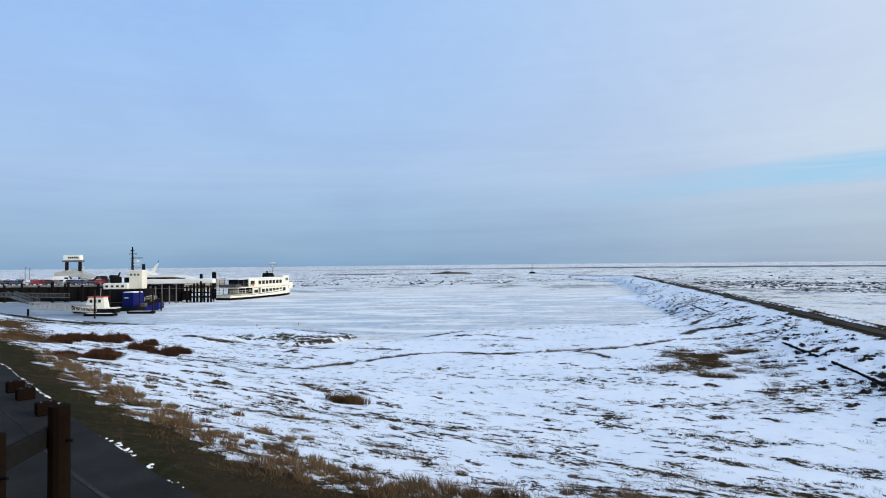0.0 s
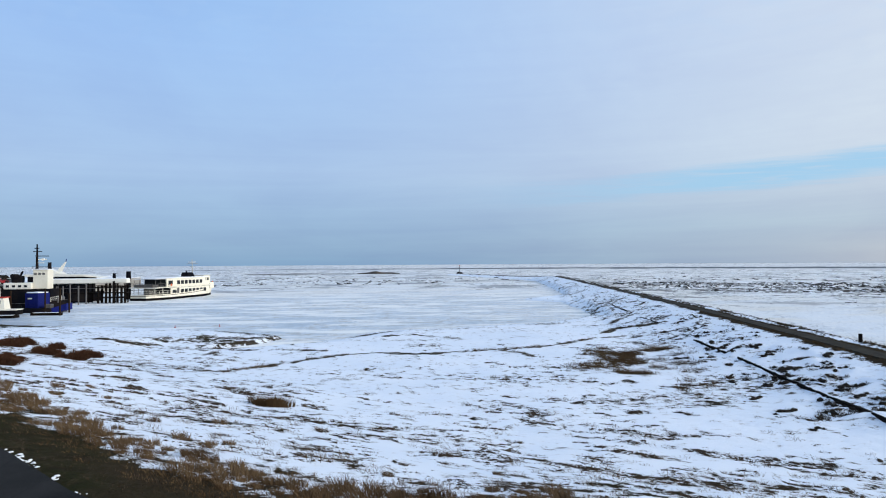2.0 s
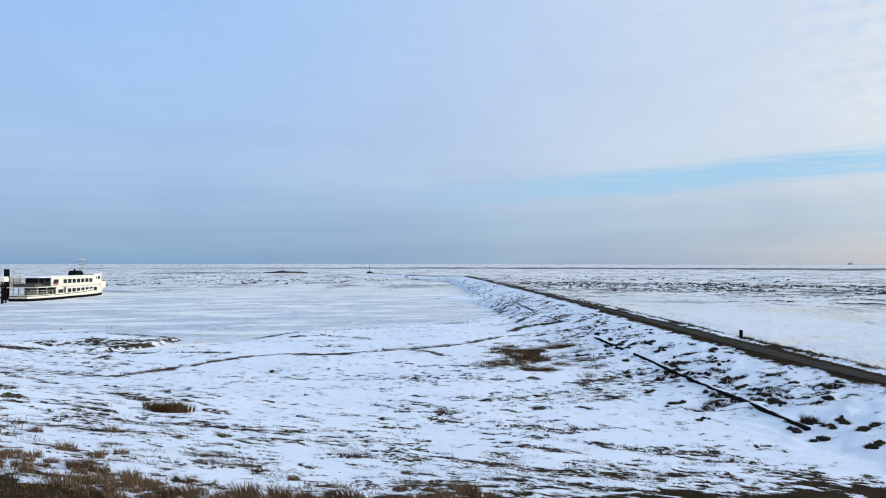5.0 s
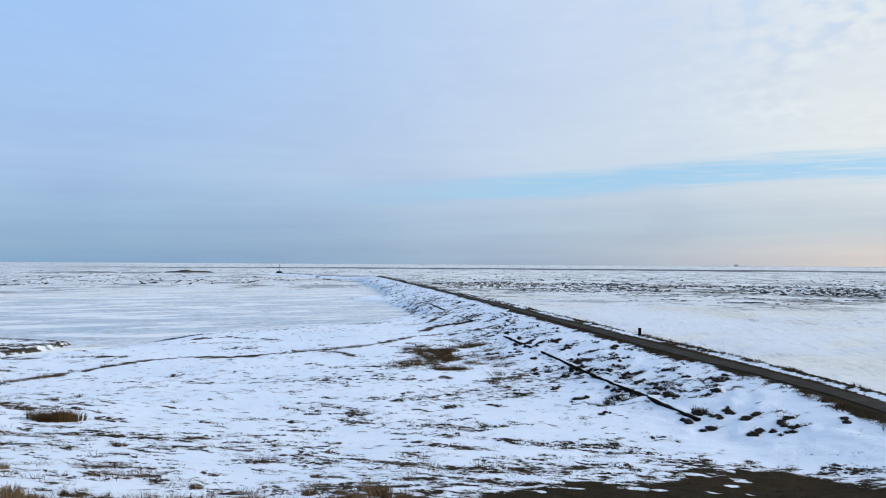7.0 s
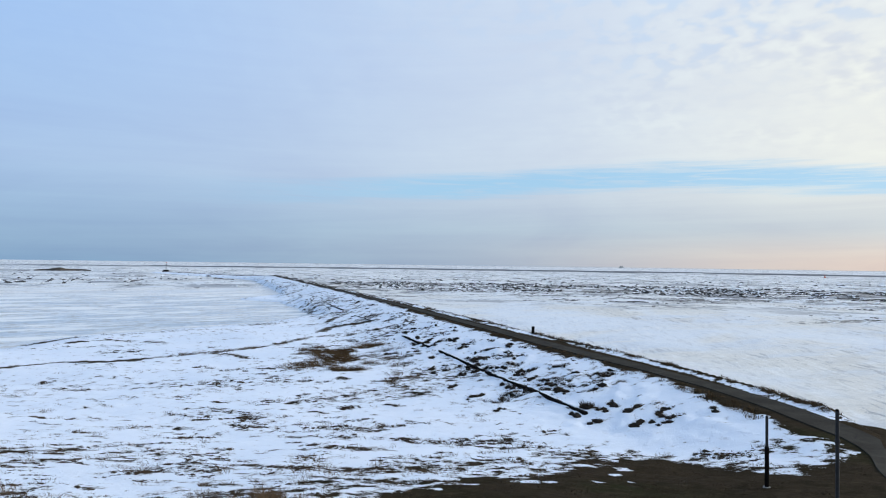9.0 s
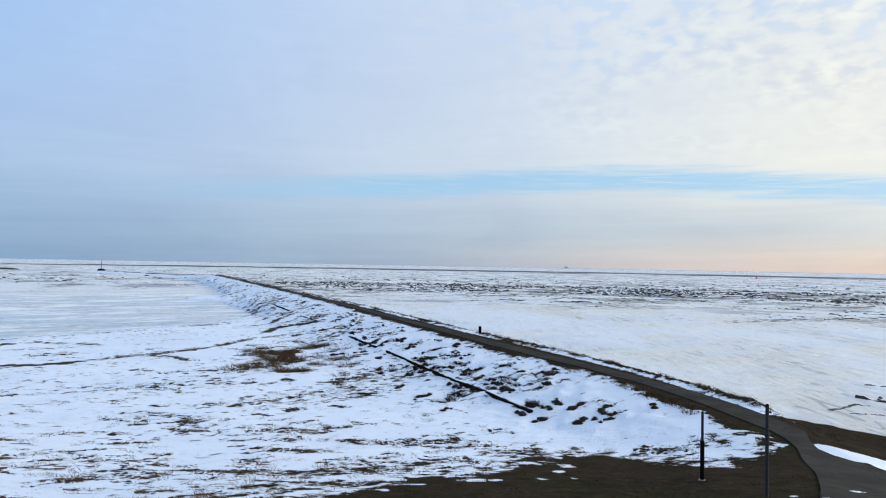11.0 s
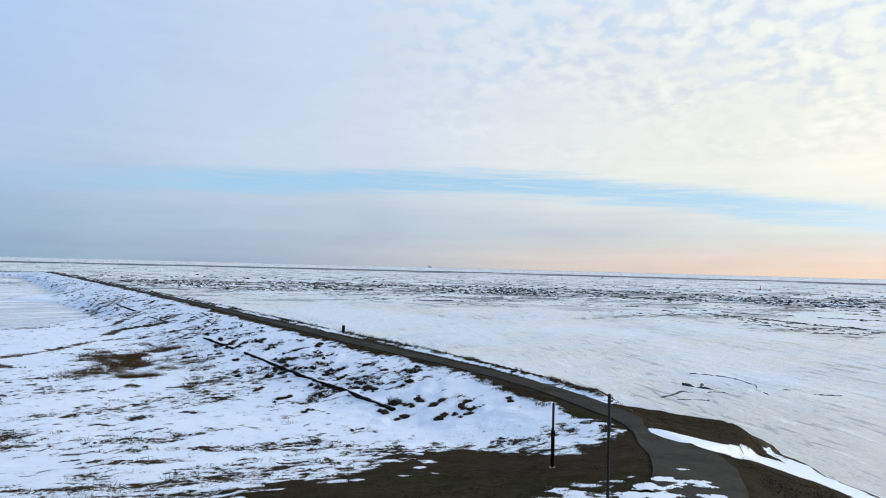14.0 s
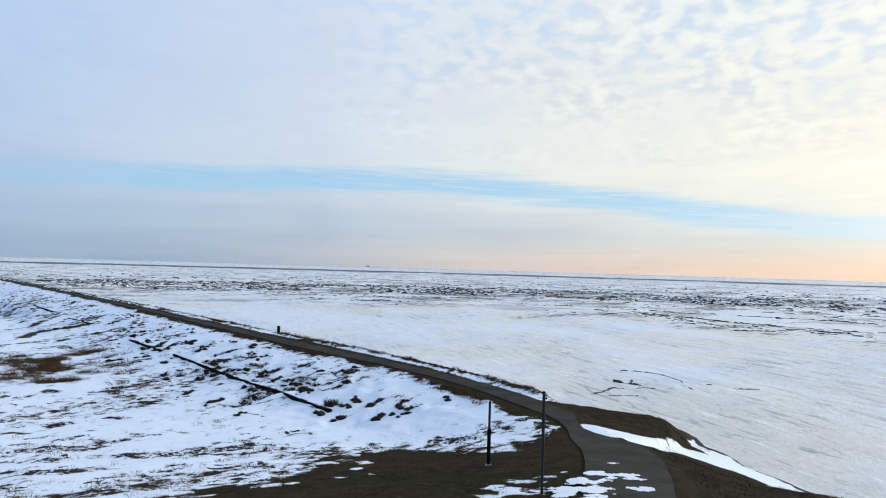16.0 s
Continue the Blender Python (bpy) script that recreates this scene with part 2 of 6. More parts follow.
    rough = q.step(q.math("MAXIMUM", bare, sun_tint), 0.0, 1.0, 0.8, 0.40)
    return surface(q, colour, rough, q.math("ADD", q.math("ADD", fine, rills), q.math("ADD", furrow, drift)), 0.36, 0.25, spec=0.4)


def asphalt_look(q, dark=(0.015, 0.0148, 0.0148), light=(0.028, 0.0272, 0.0265), chip=(0.070, 0.067, 0.064)):
    where = q.place
    grain, patch = q.noise(where, 60.0, 3.0, 0.7), q.noise(where, 0.7, 5.0, 0.6)
    crack = q.node("ShaderNodeTexVoronoi", {"Vector": where, "Scale": 0.55, "Randomness": 1.0}, feature="DISTANCE_TO_EDGE").outputs[0]
    colour = q.mix(q.step(patch, 0.3, 0.7), dark, light)
    colour = q.mix(q.math("MULTIPLY", q.step(grain, 0.5, 0.75), 0.5), colour, chip)
    colour = q.mix(q.math("MULTIPLY", q.step(crack, 0.006, 0.015, 1.0, 0.0), 0.6), colour, (0.02, 0.02, 0.02))
    return surface(q, colour, 0.9, grain, 0.35, 0.01, spec=0.04)


def blade_look(low, high, tip):
    def build(q):
        rnd = q.node("ShaderNodeNewGeometry").outputs["Random Per Island"]
        patch = q.noise(q.place, 0.25, 3.0)
        colour = q.mix(rnd, low, high)
        return surface(q, q.mix(q.step(patch, 0.42, 0.62), colour, tip), 0.9, spec=0.05)
    return build


GROUND = material("snowy_turf", ground_look)
ICE = material("sea_ice", ice_look)
ASPHALT = material("asphalt", asphalt_look)
OLD_ASPHALT = material("old_asphalt", lambda q: asphalt_look(q, (0.026, 0.0235, 0.0195), (0.048, 0.044, 0.037), (0.095, 0.086, 0.075)))
DRY_GRASS = material("dry_grass", blade_look((0.070, 0.045, 0.026), (0.22, 0.148, 0.085), (0.095, 0.060, 0.034)))
DARK_GRASS = material("dark_grass", blade_look((0.024, 0.018, 0.013), (0.090, 0.066, 0.044), (0.048, 0.034, 0.023)))
REED = material("brown_reed", blade_look((0.045, 0.028, 0.014), (0.16, 0.105, 0.055), (0.075, 0.045, 0.022)))
RED_BUSH = material("red_brown_twigs", blade_look((0.040, 0.018, 0.011), (0.115, 0.055, 0.031), (0.065, 0.030, 0.017)))
ROCK = plain("wet_rock", (0.07, 0.06, 0.05), 0.7, wear=0.6, scale=3)
OLD_WOOD = plain("weathered_wood", (0.026, 0.018, 0.012), 0.85, wear=0.6, scale=6)
DARK_WOOD = plain("tarred_wood", (0.010, 0.008, 0.007), 0.8, wear=0.4, scale=6)
RAIL_WOOD = plain("grey_wood", (0.012, 0.012, 0.012), 0.9, wear=0.5, scale=6)
WHITE_PAINT = plain("white_paint", (0.80, 0.78, 0.70), 0.4, wear=0.30, scale=0.8, dirt=(0.45, 0.38, 0.28))
CREAM_PAINT = plain("cream_paint", (0.78, 0.75, 0.64), 0.4, wear=0.25, scale=0.8, dirt=(0.45, 0.38, 0.26))
DARK_HULL = plain("dark_hull", (0.005, 0.006, 0.009), 0.78, wear=0.35, scale=1, dirt=(0.05, 0.035, 0.025))
BLUE_PAINT = plain("blue_paint", (0.007, 0.013, 0.13), 0.5, wear=0.25, scale=2)
RED_PAINT = plain("red_paint", (0.45, 0.035, 0.025), 0.5, wear=0.25, scale=2)
ORANGE_PAINT = plain("orange_paint", (0.65, 0.12, 0.03), 0.5, wear=0.2, scale=2)
GREY_STEEL = plain("grey_steel", (0.12, 0.12, 0.12), 0.5, 0.3, wear=0.5, scale=1.5, dirt=(0.10, 0.07, 0.05))
PALE_STEEL = plain("pale_steel", (0.45, 0.44, 0.40), 0.5, 0.1, wear=0.5, scale=1.5, dirt=(0.2, 0.16, 0.12))
CONCRETE = plain("concrete", (0.30, 0.29, 0.27), 0.85, wear=0.6, scale=1, dirt=(0.12, 0.11, 0.10))
DARK_WALL = plain("sheet_piling", (0.018, 0.015, 0.013), 0.8, wear=0.6, scale=1)
TYRE = plain("black_rubber", (0.02, 0.02, 0.02), 0.8)
DARK_ROCK = plain("dark_rock", (0.028, 0.024, 0.020), 0.8, wear=0.6, scale=3)
DARK_ICE = plain("dark_ice", (0.035, 0.032, 0.030), 0.7, wear=0.7, scale=0.6, dirt=(0.12, 0.11, 0.10))
SNOW = plain("settled_snow", (0.84, 0.86, 0.89), 0.75, wear=0.2, scale=2, dirt=(0.66, 0.68, 0.70))
LINE_PAINT = plain("road_paint", (0.045, 0.045, 0.045), 0.8, wear=0.9, scale=4, dirt=(0.018, 0.018, 0.018))
DARK_GLASS = plain("dark_glass", (0.012, 0.016, 0.020), 0.46, wear=0.1)
CAR_PAINTS = [plain("car_paint_" + n, c, 0.3, wear=0.1) for n, c in (("black", (0.012, 0.012, 0.014)), ("grey", (0.13, 0.14, 0.15)), ("red", (0.22, 0.012, 0.014)), ("white", (0.7, 0.7, 0.7)), ("blue", (0.02, 0.035, 0.09)))]
GREY_POLE = plain("weathered_pole", (0.04, 0.038, 0.038), 0.6, 0.0, wear=0.5, scale=4)
POST_WOOD = plain("brown_post", (0.010, 0.006, 0.004), 0.9, wear=0.6, scale=8)
# ---- the lie of the land ----
ROAD_EDGE = [(-75, 84), (-15.9, 22.6), (-7.6, 13.5), (-3.3, 9.6), (1, 7), (5, 4.5), (9, 0), (12, -8), (14, -20), (16, -90)]
CREST = [(6.5, 2.0), (11, 3.3), (14.3, 4.65), (17.5, 5.95), (21.0, 7.8), (24.2, 10.4), (26.9, 13.3), (29.0, 16.6), (31.0, 21.3), (32.9, 27.6), (34.6, 34), (37.2, 46.4),
         (40.4, 60.4), (46.4, 85.6), (58, 140), (74, 215), (92.7, 307.7), (88, 345), (69.2, 487)]
CREST_Z = [5.6, 4.7, 4.05, 3.65, 3.15, 2.65, 2.52, 2.5, 2.5, 2.5, 2.5, 2.5, 2.5, 2.5, 2.5, 2.5, 2.4, 1.3, 1.0]
SHORE = [(-240, 215), (-110, 125), (-72.4, 102.4), (-65.7, 100.7), (-58.2, 101.8), (-43.4, 93.7), (-37.8, 92.2), (-29.8, 90.5), (-22.5, 87.4), (-16.3, 83.8),
         (-10.2, 77.9), (-12.2, 73.2), (-16.5, 69.6), (-19.3, 68.2), (-13.8, 67.7), (-9.3, 70.4), (-5.5, 71.6), (-3, 74.9), (1, 80), (5.6, 83.8), (9.6, 82.6),
         (14.3, 85.9), (25.4, 89.5), (38, 101.7), (41.5, 126), (43, 138), (37, 149.6), (50.5, 165), (58, 177), (66, 215), (74, 250), (85, 305), (82, 345),
         (66, 480), (64, 492), (71, 496), (75, 480), (93, 345), (98, 308), (80, 215), (65, 145), (53, 90), (47.5, 68), (43.5, 46), (41.6, 34), (39.6, 24),
         (37.9, 16.5), (38.0, 12.9), (38.3, 11.0), (37.8, 9.4), (37.0, 8.4), (35.3, 7.2), (33.9, 5.8), (32.4, 4.6), (31.4, 3.2), (30.4, 1.6), (29, -4), (28, -20), (28, -120), (-240, -120)]


def polyline(x, y, line):
    """Signed distance to a line (left of its way is positive) and how far along it the nearest point lies, in vertices."""
    best, side, along = np.full(x.shape, 1e9), np.zeros(x.shape), np.zeros(x.shape)
    for k in range(len(line) - 1):
        (ax, ay), (bx, by) = line[k], line[k + 1]
        ex, ey = bx - ax, by - ay
        u = np.clip(((x - ax) * ex + (y - ay) * ey) / (ex * ex + ey * ey), 0, 1)
        qx, qy = x - ax - u * ex, y - ay - u * ey
        d = np.hypot(qx, qy)
        near = d < best
        best, along = np.where(near, d, best), np.where(near, k + u, along)
        side = np.where(near, np.sign(ex * qy - ey * qx), side)
    return best * side, along


def inside(x, y, ring):
    odd = np.zeros(x.shape, bool)
    for (ax, ay), (bx, by) in zip(ring, ring[1:] + ring[:1]):
        if ay != by:
            odd ^= ((ay > y) != (by > y)) & (x < (bx - ax) * (y - ay) / (by - ay) + ax)
    return odd


def lattice(i, j, seed):
    n = (i * 374761393 + j * 668265263 + seed * 974711) & 0x7FFFFFFF
    n = ((n ^ (n >> 13)) * 1274126177) & 0x7FFFFFFF
    return ((n ^ (n >> 16)) & 0xFFFF) / 65535.0


def value_noise(x, y, size, seed=0, octaves=3):
    out, amp, total = np.zeros(x.shape), 1.0, 0.0
    for k in range(octaves):
        u, v = x / size * 2 ** k + 17.3 * k, y / size * 2 ** k - 9.1 * k
        i, j = np.floor(u).astype(np.int64), np.floor(v).astype(np.int64)
        fu, fv = u - i, v - j
        fu, fv = fu * fu * (3 - 2 * fu), fv * fv * (3 - 2 * fv)
        a, b = lattice(i, j, seed + k), lattice(i + 1, j, seed + k)
        c, d = lattice(i, j + 1, seed + k), lattice(i + 1, j + 1, seed + k)
        out += amp * ((a + (b - a) * fu) * (1 - fv) + (c + (d - c) * fu) * fv)
        total, amp = total + amp, amp * 0.5
    return out / total - 0.5


def from_shore(x, y):
    """Distance inland from the ragged edge of the land."""
    d = np.abs(polyline(x, y, SHORE + SHORE[:1])[0]) * np.where(inside(x, y, SHORE), 1, -1)
    return d + 1.2 * value_noise(x, y, 6.0, 5) * np.clip(np.hypot(x, y) / 60, 0.3, 1.5)


def height(x, y, rough=True):
    """Height of the land over the frozen sea."""
    s, _ = polyline(x, y, ROAD_EDGE)
    dyke = np.interp(s, [-60, -14, -9, -4.4, -3.1, 0, 5, 10, 15, 20, 28, 40, 60, 110], [3, 6.5, 7.4, 7.0, 5.5, 5.5, 4.3, 3.2, 2.2, 1.5, 1.05, 0.85, 0.68, 0.42])
    e, u = polyline(x, y, CREST)
    top = np.interp(u, range(len(CREST_Z)), CREST_Z)
    fall = np.interp(e, [-14, -7, -2.9, -2.45, -2.05, -1.6, -1.2, 1.2, 2.0, 8.5, 12.5, 20], [-4.8, -2.6, -0.55, -0.15, 0.12, 0.0, -0.06, -0.06, -0.2, -1.3, -1.75, -4.0])
    near = np.clip(7 - u, 0, 1) * (e < -1.2)                    # a gentler fall where the path leaves the dyke
    bank = top + fall * (1 - near) + near * (-0.06 + 0.27 * (e + 1.2))
    z = np.maximum(dyke, bank)
    blend = np.clip(1 - np.abs(dyke - bank) / 0.5, 0, 1)
    z = z + 0.06 * blend * blend
    d = from_shore(x, y)
    steep = (e < -1) | ((x > 24) & (y < 20))
    sharp = np.interp(d, [-3, 0, 1, 3, 5, 14], [-0.8, 0, 0.4, 1.6, 3.2, 9]) + np.clip((y - 17) / 3, 0, 1) * np.clip(d, 0, 3) * 0.5
    easy = np.interp(d, [-3, 0, 1, 3, 6, 10, 14], [-0.8, 0, 0.2, 0.65, 1.5, 3.0, 6])
    tail = np.clip((9.6 - y) / 1.6, 0, 1) * np.clip((x - 18) / 4, 0, 1)
    z = np.minimum(z, np.where(steep, sharp + (easy - sharp) * tail, np.interp(d, [-2, -0.15, 0.35, 4, 40], [-0.7, -0.05, 0.36, 0.6, 9]) + np.maximum(11 - e, 0)))
    if rough:
        fields = np.clip((s - 1) / 6, 0, 1)
        path = np.clip((np.abs(e) - 1.3) / 1.5, 0, 1)
        z = z + (0.22 * value_noise(x, y, 7, 1) + 0.10 * value_noise(x, y, 1.3, 2)) * fields * path
        slope = np.clip((e - 2) / 2, 0, 1) * np.clip((12 - e) / 3, 0, 1) * (u > 6) * np.clip(np.hypot(x, y) / 25 - 0.6, 0, 1)
        z = z + 0.55 * np.abs(value_noise(x, y, 1.2, 7, 2)) * slope
    return z

# ---- building helpers ----
def mesh_from(name, verts, faces, mat, smooth=False):
    me = bpy.data.meshes.new(name)
    me.from_pydata([tuple(v) for v in verts], [], [tuple(f) for f in faces])
    me.materials.append(mat)
    if smooth:
        me.polygons.foreach_set("use_smooth", [True] * len(me.polygons))
    return me


def part(name, bm, mat, parent=None, label=""):
    """Links a bmesh as one mesh object under a thing or a part."""
    me = bpy.data.meshes.new(name)
    bm.to_mesh(me)
    bm.free()
    me.materials.append(mat)
    ob = new(name, me)
    ob.parent = parent
    return tagged(ob, label)


def thing(name, m, label, category, group="", kind=""):
    ob = new(name)
    ob.matrix_world = m
    ob.empty_display_size = 0.2
    return tagged(ob, label, category, group, kind)


def box(bm, lo, hi, bevel=0.0, m=None):
    c = [(a + b) / 2 for a, b in zip(lo, hi)]
    made = bmesh.ops.create_cube(bm, size=1.0, matrix=(m or Matrix()) @ Matrix.Translation(c) @ Matrix.Diagonal((hi[0] - lo[0], hi[1] - lo[1], hi[2] - lo[2], 1)))["verts"]
    if bevel:
        edges = list({e for v in made for e in v.link_edges})
        bmesh.ops.bevel(bm, geom=edges, offset=bevel, segments=2, affect="EDGES", profile=0.5)
    return bm


def rod(bm, a, b, r0, r1=None, sides=8):
    a, b = Vector(a), Vector(b)
    turn = (b - a).to_track_quat("Z", "Y").to_matrix().to_4x4()
    bmesh.ops.create_cone(bm, cap_ends=True, segments=sides, radius1=r0, radius2=r0 if r1 is None else r1, depth=(b - a).length, matrix=Matrix.Translation((a + b) / 2) @ turn)
    return bm


def fresh():
    return bmesh.new()


def loft(bm, rings, close=True):
    """Skin over rings of equal count; the ends are filled."""
    rows = [[bm.verts.new(p) for p in ring] for ring in rings]
    n = len(rows[0])
    for a, b in zip(rows, rows[1:]):
        for k in range(n if close else n - 1):
            bm.faces.new((a[k], a[(k + 1) % n], b[(k + 1) % n], b[k]))
    if close:
        bm.faces.new(rows[0][::-1])
        bm.faces.new(rows[-1])
    bmesh.ops.recalc_face_normals(bm, faces=bm.faces)
    return bm


# ---- land and frozen sea ----
def polar_sheet(name, radii, angles, mat, z_of, keep_below=None, attributes=()):
    """A sheet of quads in rings about the dyke's corner, fine near by and coarse far off."""
    r, a = np.meshgrid(radii, angles, indexing="ij")
    x, y = r * np.sin(a), r * np.cos(a)
    z = z_of(x, y)
    n, m = r.shape
    i, j = np.meshgrid(np.arange(n - 1), np.arange(m), indexing="ij")
    k = (j + 1) % m
    quads = np.stack([i * m + j, i * m + k, (i + 1) * m + k, (i + 1) * m + j], -1).reshape(-1, 4)
    if keep_below is not None:
        flat = z.ravel()
        quads = quads[flat[quads].max(1) > keep_below]
    me = bpy.data.meshes.new(name)
    co = np.stack([x, y, z], -1).reshape(-1, 3)
    used = np.zeros(len(co), bool)
    used[quads.ravel()] = True
    index = np.cumsum(used) - 1
    me.from_pydata(co[used], [], index[quads])
    me.materials.append(mat)
    me.polygons.foreach_set("use_smooth", np.ones(len(me.polygons), bool))
    for key, values in attributes:
        me.attributes.new(key, "FLOAT", "POINT").data.foreach_set("value", values(x, y).ravel()[used].astype(np.float32))
    return new(name, me)


TURF_LINE = [(-95, 122), (-62, 80), (-33, 44.5), (-25.1, 35.6), (-22.9, 33.7), (-20.0, 30.4), (-16.4, 25.7), (-14.2, 23.0), (-11.3, 19.7), (-9.4, 17.9), (-8.0, 16.3), (-6.5, 14.95), (-5.4, 13.9), (-4.4, 13.1), (-3.5, 12.1), (-2.6, 11.5), (-1.2, 10.9), (2.5, 11.2), (5.1, 12.4), (8.7, 14.0), (11.0, 14.2), (12.6, 14.3),
             (14.3, 14.9), (15.9, 15.4), (17.6, 15.9), (19.3, 15.7), (19.5, 14.2), (19.2, 13.0), (19.1, 11.6), (19.4, 10.6), (20.6, 10.5), (21.8, 10.7), (23.0, 10.7), (24.0, 10.8), (25.2, 12.4)]
SNOW_BAND = [(25.2, 10.8), (25.6, 9.9), (26.6, 9.2), (28.4, 8.7), (31.4, 8.2), (32.6, 7.1), (32.7, 5.8), (32.3, 4.6), (31.0, 3.2), (28.0, 0.6), (25.0, 0.0), (27.5, 2.7), (29.4, 4.2), (29.8, 5.4), (29.6, 6.5), (28.7, 7.4), (26.3, 7.7), (23.4, 7.9), (23.2, 9.2)]
SNOW_SCRAPS = [(13.5, 7.9, 0.5), (13.3, 7.3, 0.7), (14.3, 7.4, 0.6), (13.3, 6.7, 0.7), (15.0, 7.1, 0.4), (15.6, 7.0, 0.25), (12.7, 6.8, 0.8), (12.2, 7.4, 0.5), (11.5, 13.7, 0.4), (12.0, 13.4, 0.3), (13.4, 13.0, 0.35), (15.2, 14.0, 0.45), (16.6, 15.0, 0.5), (14.6, 12.8, 0.3), (29.9, 14.9, 0.9), (29.9, 13.9, 0.8), (29.4, 13.1, 0.5), (30.5, 16.3, 0.7)]
MUD_STEPS = [[(33.3, 66.3), (29.5, 67.6), (24.5, 67.0), (18.4, 61.5), (15.0, 59.5), (10.6, 58.4), (6.6, 56.6), (3.6, 56.0), (1.15, 57.7), (-2.1, 56.7), (-4.2, 54.9), (-6.8, 51.5), (-9.6, 47.3), (-11.7, 44.5)],
             [(11.2, 59.0), (13.2, 57.0), (14.4, 53.5)], [(26.5, 70.6), (30.4, 76.0), (34.3, 75.0), (36.7, 75.0)], [(32.6, 82.6), (36.4, 87.6), (39.8, 90.0)],
             [(-32.0, 97.0), (-24.3, 91.8), (-18.0, 88.4), (-11.5, 80.5)], [(-12.6, 75.4), (-18.2, 73.9), (-22.7, 72.0)], [(-28.3, 69.7), (-25.4, 67.5), (-22.5, 69.3)],
             [(-16.5, 69.0), (-13.4, 72.4), (-12.6, 74.0)], [(-13.9, 56.5), (-13.7, 60.1), (-9.0, 60.1), (-4.6, 59.2)], [(-1.85, 74.4), (2.3, 78.4), (8.3, 78.6)], [(1.1, 71.3), (4.7, 72.8), (9.2, 69.0)],
             [(-60, 80), (-52, 84), (-45, 86), (-39.4, 85.2)]]
CLUMPS = [(21.8, 55.3, 2.2), (23.3, 54.7, 1.9), (26.1, 58.3, 2.0), (20.5, 50.4, 2.0), (18.1, 49.7, 1.3), (16.3, 48.1, 1.0), (26.5, 55.1, 1.9), (25.7, 51.2, 1.5), (22.3, 47.4, 1.0), (24.2, 46.7, 1.3), (18.2, 44.6, 1.0), (19.5, 44.0, 0.9), (20.6, 38.9, 0.9), (21.3, 38.0, 0.7), (19.5, 37.9, 0.6), (28.5, 65.0, 1.3)]


def clump_gap(x, y, cx, cy, cr):
    """Distance from a clump's middle in its own widths; the clumps lie drawn out along the creek's bank."""
    far, mid = np.hypot(x, y), math.hypot(cx, cy)
    return np.hypot((far - mid) / 2.3, (np.arctan2(x, y) - math.atan2(cx, cy)) * mid) / cr


def in_band(x, y):
    """How far inside the drift on the point a place lies."""
    return np.abs(polyline(x, y, SNOW_BAND + SNOW_BAND[:1])[0]) * np.where(inside(x, y, SNOW_BAND), 1, -1)


